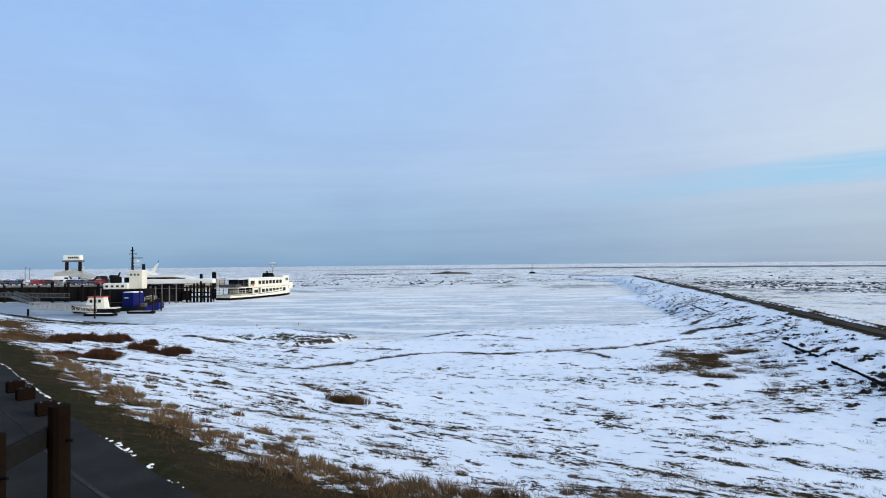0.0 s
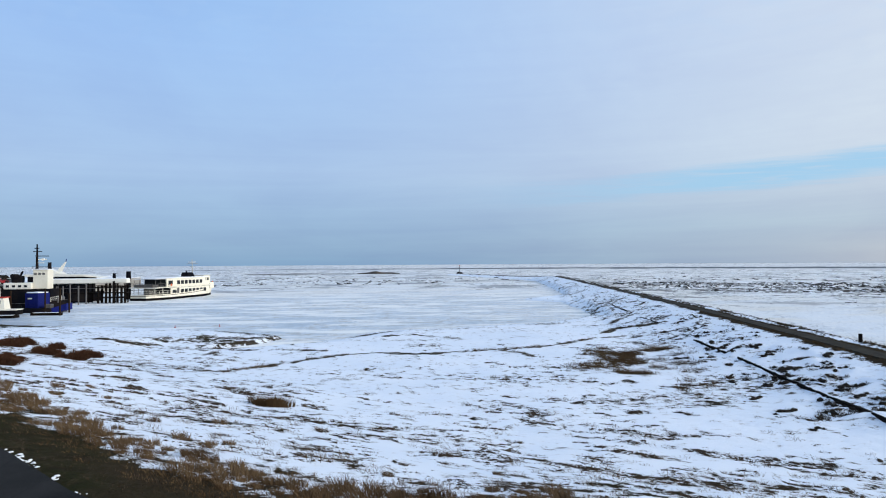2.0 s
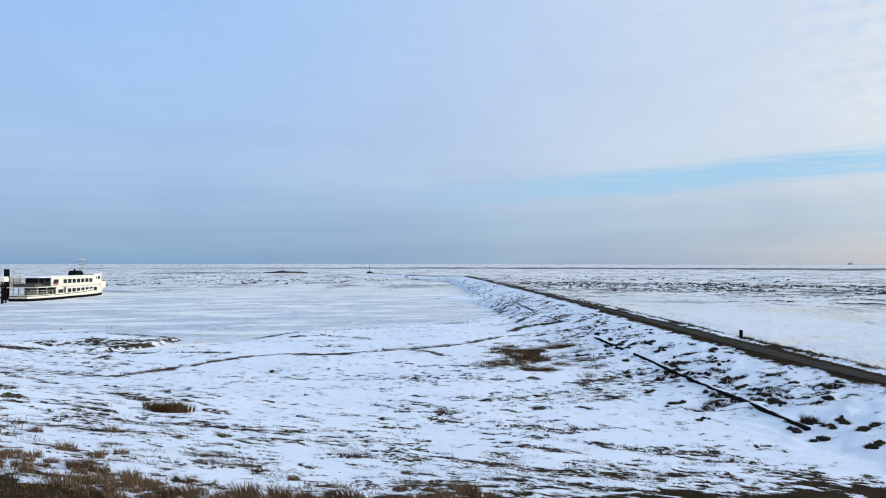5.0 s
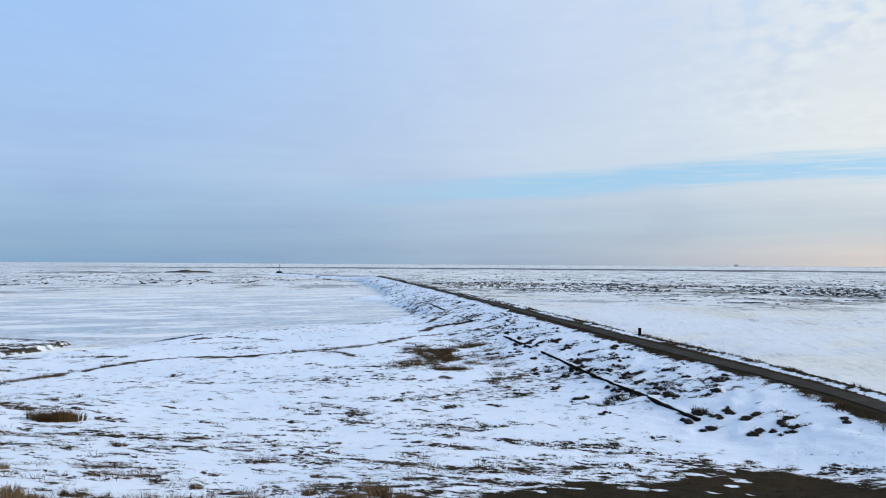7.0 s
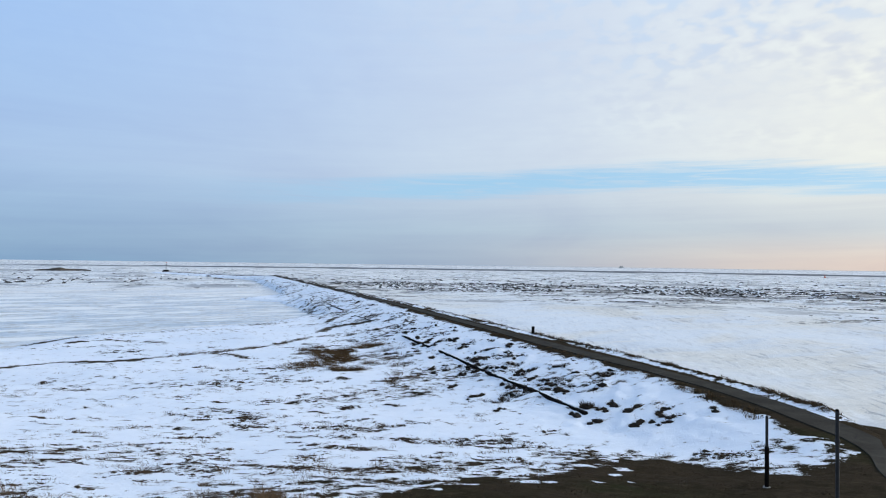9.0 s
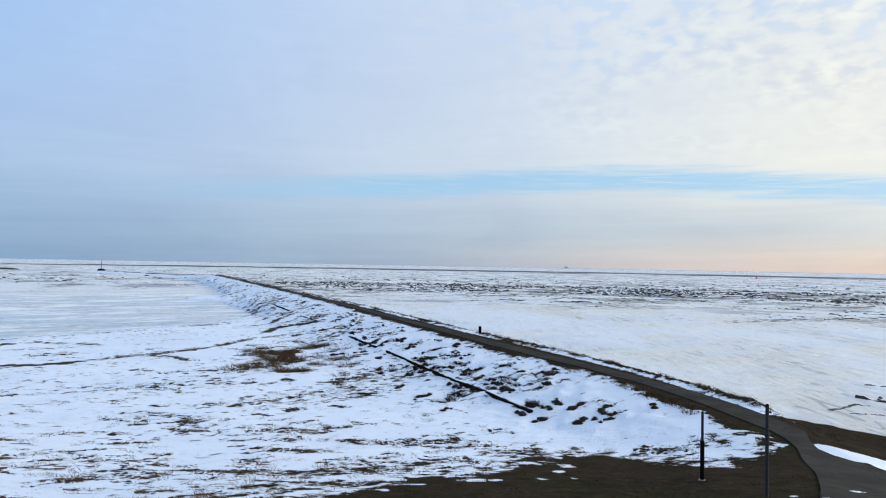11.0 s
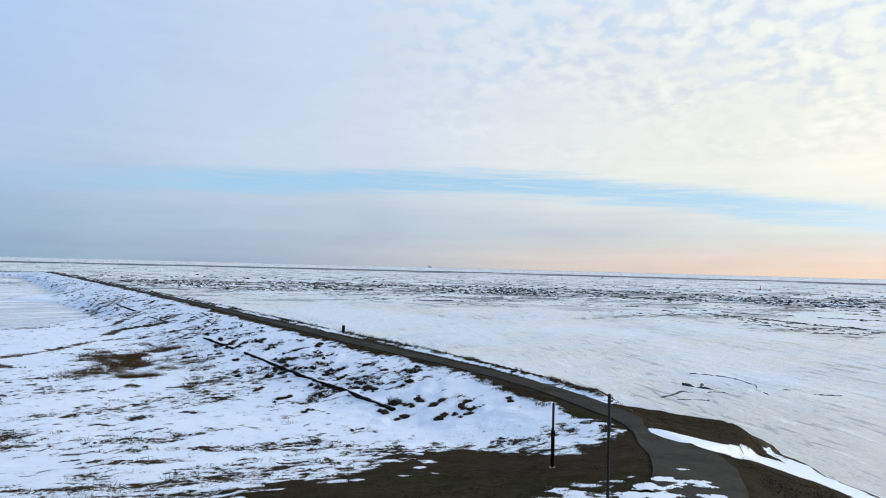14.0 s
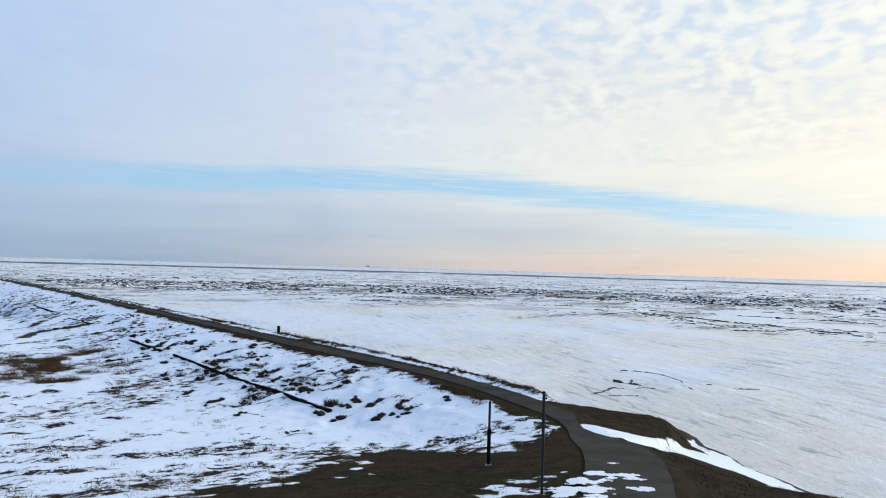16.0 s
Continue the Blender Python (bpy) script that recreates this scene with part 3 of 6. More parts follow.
def bareness(x, y):
    """Where turf shows: the level of the noise below which the snow is gone."""
    t, _ = polyline(x, y, TURF_LINE)
    e, u = polyline(x, y, CREST)
    r = np.hypot(x, y)
    wob = value_noise(x, y, 2.2, 11) * np.interp(x, [12, 18], [1.2, 0.35])
    patch, streak = value_noise(x, y, 9.0, 21, 3), value_noise((0.82 * x - 0.57 * y) / 2.6, 0.57 * x + 0.82 * y, 0.75, 22, 2)
    bare = np.interp(-t + wob, [-40, -26, -15, -5, -1.6, -0.3, 0.1, 0.6], [0.355, 0.365, 0.405, 0.412, 0.44, 0.50, 0.60, 0.82])
    bare = bare + np.where(t > 1, 0.09 * patch + 0.19 * streak, 0)
    lines = value_noise((0.95 * x + 0.3 * y) / 3.5, 0.95 * y - 0.3 * x, 0.6, 66, 2)
    bare = bare + np.clip(lines, 0, 1) * 0.75 * np.clip(1 - t / 5, 0, 1) * (t > 0) * np.clip((x - 1) / 3, 0, 1) * np.clip((19 - x) / 2, 0, 1)
    # clean drifts: below the breakwater's near end and on the flat beyond
    clean = np.clip((e - 1.4) / 0.8, 0, 1) * np.clip((13 - e) / 3, 0, 1) * np.clip((8.6 - u) / 0.6, 0, 1) * np.clip((t - 1.5) / 2.5, 0, 1)
    clean = np.maximum(clean, np.clip((e - 9.5) / 2, 0, 1) * np.clip((19 - e) / 5, 0, 1) * (u > 7) * np.clip((46 - y) / 4, 0, 1) * 0.6)
    bare = bare - 0.14 * clean
    edge = np.interp(u, [5, 5.6, 5.8, 6.2, 6.9, 7.3, 7.7, 8.1, 8.8, 9.1, 9.6, 10.2, 10.7, 11.2, 11.6, 12.4, 13.5], [0.1, 0.5, 1.3, 1.3, 0.95, 1.45, 1.6, 1.3, 0.9, 1.6, 1.3, 2.1, 1.5, 1.4, 1.7, 1.4, 1.0])
    verge = np.interp(-e, [0, 0.85, 1.05, 1.55, 1.8, 2.5, 2.8, 3.2], [0.9, 0.8, 0.42, 0.43, 0.66, 0.60, 0.52, 0.6]) + 0.42 * value_noise(x, y, 3.0, 33)
    verge = np.maximum(verge, 0.85 * np.clip((13.6 - y) / 0.8, 0, 1) * (e < -1.9))
    verge = np.maximum(verge, 0.85 * np.clip((-2.7 - e) / 0.4, 0, 1))
    verge = np.where(e > 0, np.interp(e - edge + np.interp(u, [5.5, 8], [0.3, 1.5]) * value_noise(x, y, 2.5, 31), [-0.6, 0.0, 0.7], [0.9, 0.62, 0.34]), verge)
    bare = np.where(u > 4.5, np.where((e < 0) & (u > 6.4), verge, np.maximum(bare, verge)), bare)
    for cx, cy, cr in CLUMPS:
        bare = np.maximum(bare, 0.49 - 0.12 * clump_gap(x, y, cx, cy, cr) + 0.62 * value_noise(x, y, 1.7, 83))
    # the point beyond the path: dark bank with one band of snow
    point = (e < -0.4) & (u < 6.5) & (x > 12)
    b = in_band(x, y) + 0.8 * value_noise(x, y, 1.5, 41)
    band = np.interp(b, [-0.25, 0.0, 0.35], [0.80, 0.45, 0.25])
    z = height(x, y, False)
    low = np.interp(z + 0.3 * value_noise(x, y, 3, 43), [0.0, 0.05, 0.10, 0.16, 0.36, 0.44], [0.7, 0.9, 0.6, 0.3, 0.3, 0.9])
    bare = np.where(point, np.minimum(band, np.where((x > 27) & (y < 8.5), low, 0.9)), bare)
    w = np.abs(polyline(x, y, [(-26.5, 39.5), (-34.5, 50.0), (-46.0, 67.0)])[0])
    bare = np.maximum(bare, np.interp(w, [0, 1.2, 3.2], [0.60, 0.52, 0.30]) + 0.42 * value_noise(x, y, 2.4, 57, 3))
    w = np.abs(polyline(x, y, [(-66, 91), (-52, 82), (-44, 86.5), (-36, 91)])[0])
    bare = np.maximum(bare, np.interp(w, [0, 2.0, 4.5], [0.66, 0.56, 0.30]) + 0.30 * value_noise(x * 0.6, y * 1.6, 4.0, 58, 3))
    for line in MUD_STEPS:
        w = (np.abs(polyline(x, y, line)[0]) + 1.4 * value_noise(x, y, 1.9, 51)) / np.clip(r / 50, 1, 2)
        bare = np.maximum(bare, np.interp(w, [0, 0.22, 0.6], [0.62, 0.52, 0.30]) + 0.34 * value_noise(x, y, 5.0, 52, 2))
    for sx, sy, sr in SNOW_SCRAPS:
        bare = np.minimum(bare, 0.27 + 0.30 * np.hypot(x - sx, y - sy) / sr + 0.7 * np.abs(value_noise(x, y, 0.45, 53, 2)))
    # ragged mud along the marsh's edge
    d = from_shore(x, y) + 1.4 * value_noise(x, y, 4.0, 62)
    rim = np.interp(d, [-0.5, 0.3, 1.1, 3, 9], [0.50, 0.50, 0.44, 0.40, 0.34]) + 0.38 * value_noise(x * 0.6, y * 1.5, 3.6, 61, 3) + 0.12 * value_noise(x, y, 15.0, 64, 2) + 0.17 * np.clip((-x - 40) / 8, 0, 1)
    # ridges of drift and mud on the outer slope
    ridge = value_noise((0.8 * x + 0.6 * y) / 5, (0.8 * y - 0.6 * x), 1.3, 63, 3)
    outer = np.clip((e - 2) / 2, 0, 1) * np.clip((17 - e) / 4, 0, 1) * np.clip(u - 11.4, 0, 1) * (u < 16)
    bare = np.where(outer > 0, np.maximum(bare, 0.34 + outer * (0.05 + 0.5 * ridge)), bare)
    # thin crusts of snow left lying in the turf along the dyke's foot
    crust = value_noise((0.7 * x - 0.7 * y) / 3.0, (0.7 * x + 0.7 * y), 0.32, 65, 2)
    strip = np.clip((t + 1.0) / 0.6, 0, 1) * np.clip(-t / 0.4, 0, 1) * (x < 14)
    bare = bare - strip * np.clip((crust - 0.19) * 7, 0, 1) * 0.4
    return np.where((e > 7) & (y < 112), np.maximum(bare, rim), bare)


def muddiness(x, y):
    z, m = height(x, y, False), np.zeros(x.shape)
    for line in MUD_STEPS:
        m = np.maximum(m, np.interp(np.abs(polyline(x, y, line)[0]), [0.4, 1.0], [0.7, 0]))
    return np.maximum(m, np.interp(z, [0.2, 0.5], [1, 0]))


def fan(lo, hi, fine, rest):
    return np.radians(np.concatenate([np.arange(lo, hi, fine), np.arange(hi, 360 + lo, rest)]))


ground = polar_sheet("ground", np.concatenate([[0.01, 0.3], np.geomspace(0.8, 540, 560)]), fan(-48, 100, 0.28, 3.0), GROUND, height, -0.25, (("bare", bareness), ("mud", muddiness), ("dry", lambda x, y: np.clip((x - 3) / 10, 0, 1) + np.clip((x - 24) / 3, 0, 1.5))))
tagged(ground, "snow-covered dyke foot, salt marsh and breakwater bank", "ground", kind="structure")


def brashness(x, y):
    """How broken the ice is: smooth in the lee of the breakwater and in the harbour basin, rubble further out."""
    e, u = polyline(x, y, CREST)
    r, az = np.hypot(x, y), np.degrees(np.arctan2(x, y))
    wob = value_noise(x, y, 60, 3, 3)
    q = r + 50 * wob
    right = np.interp(q, [120, 160, 200, 225, 280, 310, 420, 700, 1200], [0.0, 0.50, 0.75, 1.0, 1.0, 0.72, 0.60, 0.50, 0.45])
    second = np.interp(q, [100, 118, 150, 165], [0, 0.55, 0.55, 0]) * np.clip((az - 52) / 12, 0, 1)
    left = np.interp(q, [170, 230, 320, 600], [0.0, 0.42, 0.62, 0.55])
    return np.clip(np.where(e < 0, np.maximum(right, second), left), 0, 1)


def glazing(x, y):
    """Bare grey ice in the basin and, thinner, outside it; strongest on the left, by the quay."""
    e, u = polyline(x, y, CREST)
    r = np.hypot(x, y)
    basin = np.interp(r + 60 * value_noise(x, y, 30, 4), [75, 95, 150, 240], [0.35, 0.80, 0.62, 0.10]) + np.interp(x / np.maximum(y, 1), [-0.60, -0.44], [1.1, 0.0]) * (r > 80) * (r < 200)
    return np.where(e > 0, basin, np.interp(r, [30, 60, 110, 170], [0.62, 0.50, 0.35, 0.2]))


def sun_tinting(x, y):
    """Outside the breakwater the smooth ice is rippled; its tint paints in warm low sun."""
    e, u = polyline(x, y, CREST)
    r = np.hypot(x, y)
    return np.where(e < 0, np.interp(r + 25 * value_noise(x, y, 25, 6), [110, 160, 260], [1.0, 0.7, 0.15]), np.interp(r, [170, 240], [0, 0.5]))


def open_water(x, y):
    """Dark leads far out, towards the horizon."""
    r, az = np.hypot(x, y), np.degrees(np.arctan2(x, y))
    near, far = np.exp(-((r - 1080) / 230) ** 2), np.exp(-((r - 3900) / 500) ** 2)
    return np.clip((near * 0.70 + far * 0.5) * np.interp(az, [-40, -10, 8, 30], [0.45, 0.6, 0.9, 1.0]), 0, 1)


def swell(x, y):
    r = np.hypot(x, y)
    return np.where(r < 700, 0.05 * value_noise(x, y, 6, 9) * np.clip((r - 20) / 40, 0, 1), 0)


sea = polar_sheet("frozen_sea", np.geomspace(12, 4990, 420), fan(-48, 100, 0.5, 4.0), ICE, swell, None, (("brash", brashness), ("glaze", glazing), ("water", open_water), ("sun_tint", sun_tinting)))
tagged(sea, "frozen tidal sea with snow, grey ice and broken floes", "sea ice", kind="structure")


# ---- road and path ----
def ribbon(name, line, left, right, lift, mat, thick=0.12):
    """A slab laid along a line, between two offsets from it."""
    pts = []
    for (ax, ay), (bx, by) in zip(line, line[1:]):
        n = max(1, int(math.hypot(bx - ax, by - ay) / 1.2))
        pts += [(ax + (bx - ax) * k / n, ay + (by - ay) * k / n) for k in range(n)]
    pts.append(line[-1])
    p = np.array(pts)
    for _ in range(4):
        p[1:-1] = 0.25 * p[:-2] + 0.5 * p[1:-1] + 0.25 * p[2:]
    way = np.gradient(p, axis=0)
    way /= np.linalg.norm(way, axis=1)[:, None]
    side = np.stack([-way[:, 1], way[:, 0]], 1)
    far = np.hypot(p[:, 0], p[:, 1])
    left, right = (s if isinstance(s, (int, float)) else np.interp(far, s[0], s[1])[:, None] for s in (left, right))
    wob = value_noise(p[:, 0], p[:, 1], 3.0, 71, 2)[:, None] * 0.25
    a, b = p + side * (left + wob), p + side * (right - wob)
    c = (a + b) / 2
    z = height(c[:, 0], c[:, 1], False) + lift
    za, zb = (np.clip(height(s[:, 0], s[:, 1], False) + lift, z - 0.12, z) for s in (a, b))
    n = len(p)
    verts = [(*q, h) for q, h in zip(a, za)] + [(*q, h) for q, h in zip(b, zb)] + [(*q, h - thick) for q, h in zip(a, za)] + [(*q, h - thick) for q, h in zip(b, zb)]
    faces = []
    for k in range(n - 1):
        faces += [(k, n + k, n + k + 1, k + 1), (k, k + 1, 2 * n + k + 1, 2 * n + k), (n + k, 3 * n + k, 3 * n + k + 1, n + k + 1)]
    return new(name, mesh_from(name, verts, faces, mat))


PATH_LEFT = ([14, 19, 23, 26.7, 29, 31.5, 33.5, 38, 42, 46, 54, 64, 80], [1.05, 1.05, 0.85, 0.15, 0.0, 0.45, 0.45, 0.70, 0.95, 1.30, 1.35, 1.05, 1.0])                # the path narrows once it is on the breakwater
tagged(ribbon("road", ROAD_EDGE[:7], ([10, 11, 12, 13, 14.5, 17], [-0.5, -0.45, -0.35, -0.22, -0.08, 0.0]), -3.0, 0.05, ASPHALT), "dark asphalt dyke road with a worn edge line", "road", kind="structure")
tagged(ribbon("path", CREST[:17], PATH_LEFT, ([15, 17, 20, 22.5, 23.5, 25, 27, 29, 32, 36, 40, 44, 49, 56, 68], [-0.85, -1.05, -1.38, -1.35, -0.85, -0.45, -0.6, -1.3, -1.1, -0.85, -0.5, -0.4, 0.0, -0.1, -0.4]), 0.045, OLD_ASPHALT), "narrow asphalt path along the top of the breakwater", "path", kind="structure")
tagged(ribbon("road_marking", ROAD_EDGE[1:6], ([9, 16], [-1.45, -1.05]), ([9, 16], [-1.52, -1.12]), 0.056, LINE_PAINT, 0.02), "worn pale edge line painted on the road", "road marking", kind="structure")

# ---- grass, stones and snow on the land ----
rng = np.random.default_rng(7)


def on_ground(x, y):
    return height(np.asarray(x, float), np.asarray(y, float))


def blades(name, spots, tall, spread, count, width, mat, label, category, lean=0.45):
    """Tufts of narrow blades, joined: spots are rows of x, y, size."""
    spots = np.asarray(spots)
    n = len(spots)
    c = np.repeat(spots, count, axis=0)
    m = len(c)
    ang, rad = rng.uniform(0, 2 * np.pi, m), np.sqrt(rng.uniform(0, 1, m)) * spread * c[:, 2]
    bx, by = c[:, 0] + rad * np.cos(ang), c[:, 1] + rad * np.sin(ang)
    bz = on_ground(bx, by) - 0.02
    h = tall * c[:, 2] * rng.uniform(0.45, 1.1, m) * (1 - 0.35 * (rad / (spread * c[:, 2] + 1e-6)) ** 2)
    out = rng.uniform(0.1, 1.0, m) * lean * h
    tilt = ang + rng.normal(0, 0.5, m)
    tx, ty = bx + out * np.cos(tilt) - 0.18 * h, by + out * np.sin(tilt) + 0.06 * h
    side = rng.uniform(0, np.pi, m)
    w = width * np.sqrt(c[:, 2]) * rng.uniform(0.6, 1.3, m)
    dx, dy = w * np.cos(side), w * np.sin(side)
    v = np.empty((m, 5, 3))
    mx, my, mz = bx * 0.55 + tx * 0.45 - 0.1 * (tx - bx), by * 0.55 + ty * 0.45 - 0.1 * (ty - by), bz + 0.6 * h
    v[:, 0], v[:, 1] = np.stack([bx - dx, by - dy, bz], 1), np.stack([bx + dx, by + dy, bz], 1)
    v[:, 2], v[:, 3] = np.stack([mx + 0.8 * dx, my + 0.8 * dy, mz], 1), np.stack([mx - 0.8 * dx, my - 0.8 * dy, mz], 1)
    v[:, 4] = np.stack([tx, ty, bz + h], 1)
    base = np.arange(m)[:, None] * 5
    quads, tris = (base + [0, 1, 2, 3]).tolist(), (base + [3, 2, 4]).tolist()
    ob = new(name, mesh_from(name, v.reshape(-1, 3), quads + tris, mat))
    return tagged(ob, label, category, kind="stuff")


def lumps(name, spots, mat, label, category, flat=0.45, seed=3, lift=0.0, drawn=(0.7, 1.7), heading=None):
    """Small uneven hummocks or stones, joined: spots are rows of x, y, size."""
    local = np.random.default_rng(seed)
    bm = fresh()
    bmesh.ops.create_icosphere(bm, subdivisions=1, radius=1.0)
    ball = np.array([v.co[:] for v in bm.verts])
    tri = np.array([[v.index for v in f.verts] for f in bm.faces])
    bm.free()
    spots = np.asarray(spots)
    n = len(spots)
    turn = local.uniform(0, 2 * np.pi, n) if heading is None else local.normal(heading[0], heading[1], n)
    shape = ball[None] * (1 + local.uniform(-0.35, 0.35, (n, len(ball), 1)))
    long = local.uniform(*drawn, n)
    x, y = shape[..., 0] * (spots[:, 2] * long)[:, None], shape[..., 1] * spots[:, 2:3]
    z = shape[..., 2] * (spots[:, 2] * flat)[:, None]
    c, s = np.cos(turn)[:, None], np.sin(turn)[:, None]
    gx, gy = spots[:, 0:1] + c * x - s * y, spots[:, 1:2] + s * x + c * y
    gz = np.maximum(on_ground(spots[:, 0], spots[:, 1]), -0.02)[:, None] + lift + z
    verts = np.stack([gx, gy, gz], -1).reshape(-1, 3)
    faces = (tri[None] + (np.arange(n) * len(ball))[:, None, None]).reshape(-1, 3)
    ob = new(name, mesh_from(name, verts, faces.tolist(), mat))
    return tagged(ob, label, category, kind="stuff")


def scatter(n, r0, r1, a0, a1, chance):
    """Random places in a sector of the plan, kept by a chance between 0 and 1."""
    r = r0 * (r1 / r0) ** rng.uniform(0, 1, n)
    a = np.radians(rng.uniform(a0, a1, n))
    x, y = r * np.sin(a), r * np.cos(a)
    keep = rng.uniform(0, 1, n) < chance(x, y)
    return x[keep], y[keep]


def field_chance(x, y):
    t, _ = polyline(x, y, TURF_LINE)
    e, u = polyline(x, y, CREST)
    b = bareness(x, y)
    return np.clip((b - 0.385) / 0.08, 0.03, 0.8) * np.clip((t + 0.5) / 5, 0, 1) * (np.abs(e) > 3) * (height(x, y, False) > 0.45)


def slope_chance(x, y):
    e, u = polyline(x, y, CREST)
    return np.clip((e - 2.2) / 1.0, 0, 1) * np.clip((13 - e) / 5, 0, 1) * (u > 8.7) * (u < 16) * np.clip((value_noise(x, y, 1.3, 91, 2) - 0.04) * 9, 0.006, 1)


def sized(x, y, lo, hi):
    return np.stack([x, y, lo + (hi - lo) * rng.uniform(0, 1, len(x)) ** 2], 1)


def strung(spots, count, step):
    """Draws every spot out into a short ragged row along the wind."""
    c = np.repeat(np.asarray(spots), count, axis=0)
    k = np.tile(np.arange(count) - (count - 1) / 2, len(spots)) + rng.normal(0, 0.3, len(c))
    side = rng.normal(0, 0.09, len(c)) * c[:, 2]
    run = np.repeat(rng.normal(0.25, 0.55, len(spots)), count)
    gx, gy = 0.82 * np.cos(run) + 0.57 * np.sin(run), -0.57 * np.cos(run) + 0.82 * np.sin(run)
    c[:, 0] += gx * k * step * c[:, 2] - gy * side
    c[:, 1] += gy * k * step * c[:, 2] + gx * side
    c[:, 2] *= rng.uniform(0.5, 1.1, len(c))
    return c


def row_chance(x, y):
    drift = value_noise((0.82 * x - 0.57 * y) / 2, 0.57 * x + 0.82 * y, 2.2, 86, 3)
    t, _ = polyline(x, y, TURF_LINE)
    near = 0.30 * (np.hypot(x, y) < 31) * (t > 1.2) * np.clip((8 - x) / 4, 0, 1)
    return np.maximum(field_chance(x, y), near) * np.interp(np.hypot(x, y), [10, 14, 30, 37, 52, 60], [0.6, 1, 1, 0.25, 0.2, 0.6]) * np.clip((drift + 0.06) * 5, 0.16, 1)


x, y = scatter(30000, 10, 70, -38, 62, row_chance)
field = sized(x, y, 0.45, 1.25)
for cx, cy, cr in ((20.5, 39.0, 0.9), (19.5, 38.6, 0.6), (14.0, 32.0, 0.5), (8.4, 31.4, 0.6), (7.9, 29.6, 0.7), (-6.5, 33.5, 0.6), (-7.5, 35.0, 0.6)):
    field = np.vstack([field, np.column_stack([rng.normal(cx, cr * 0.6, 14), rng.normal(cy, cr * 0.5, 14), rng.uniform(0.5, 0.95, 14)])])
x, y = scatter(5000, 14, 30, 12, 52, lambda x, y: np.clip(1 - np.abs(polyline(x, y, TURF_LINE)[0] - 1.8) / 2.0, 0, 1) * np.clip((value_noise(x, y, 1.8, 87, 2) + 0.02) * 5, 0, 1) * np.clip((17 - x) / 3, 0, 1) * 0.12)
field = np.vstack([field, sized(x, y, 0.7, 1.5)])
x, y = field[:, 0], field[:, 1]
field[:, 2] *= np.clip(np.hypot(x, y) / 26, 0.55, 1.3)
rows = strung(field, 6, 0.12)
blades("marsh_tufts", rows, 0.10, 0.15, 12, 0.0095, DARK_GRASS, "dark withered tufts poking through the snow", "grass", 2.2)
lumps("marsh_hummocks", rows[::2] * (1, 1, 0.098), DARK_GRASS, "low dark turf ridges showing through the snow", "turf", 0.48, 3, -0.01, (0.9, 2.3), (-0.3, 0.75))
x, y = scatter(30000, 9, 60, -38, 60, field_chance)
x, y = x[::4], y[::4]
blades("pale_tufts", sized(x, y, 0.5, 1.5), 0.15, 0.22, 22, 0.0045, DRY_GRASS, "thin faded grass tufts in the snow", "grass", 1.5)


def spaced(x, y, gap):
    """Thins out places, so that none lie closer than the gap."""
    kept = []
    for a, b in zip(x, y):
        if all((a - c) ** 2 + (b - d) ** 2 > gap * gap for c, d in kept):
            kept.append((a, b))
    return np.array(kept)


def band_chance(x, y):
    t, _ = polyline(x, y, TURF_LINE)
    near = np.clip(1 - np.abs(t - 0.95) / 1.15, 0, 1) * np.clip((5.5 - x) / 3, 0, 1)
    far = 0.035 * np.clip((t - 0.5) / 1, 0, 1) * np.clip((6 - t) / 3, 0, 1) * np.clip((8 - x) / 3, 0, 1)
    return np.maximum(near, far) * np.clip((value_noise(x, y, 2.4, 81) + 0.16) * 4, 0, 1)


x, y = scatter(9000, 9, 48, -40, 24, band_chance)
spots = spaced(x, y, 0.34)
spots = np.column_stack([spots, 0.55 + 0.75 * rng.uniform(0, 1, len(spots)) ** 1.6])
blades("bank_grass", spots, 0.27, 0.22, 210, 0.0055, DRY_GRASS, "tan dry grass tussocks along the foot of the dyke", "grass", 0.85)
x, y = scatter(9000, 40, 96, -40, -24, lambda x, y: np.clip(1.1 - np.abs(polyline(x, y, [(-26.5, 39.5), (-34.5, 50.0), (-46.0, 67.0)])[0]) / 2.6, 0, 1) * np.clip((value_noise(x, y, 2.4, 57, 3) + 0.12) * 5, 0, 1))
blades("slope_grass", sized(x, y, 0.7, 1.6), 0.20, 0.3, 16, 0.011, REED, "brown withered grass on the far dyke slope", "grass", 1.3)
x, y = scatter(16000, 9, 48, -40, 12, lambda x, y: np.clip(1 - np.abs(polyline(x, y, TURF_LINE)[0] + 0.1) / 1.0, 0, 1) * 0.7)
blades("bank_stubble", sized(x, y, 0.5, 1.2), 0.10, 0.2, 14, 0.007, REED, "short brown stubble where the turf meets the snow", "grass", 1.1)


x, y = scatter(44000, 20, 230, 5, 52, slope_chance)
banks = sized(x, y, 0.6, 1.5)
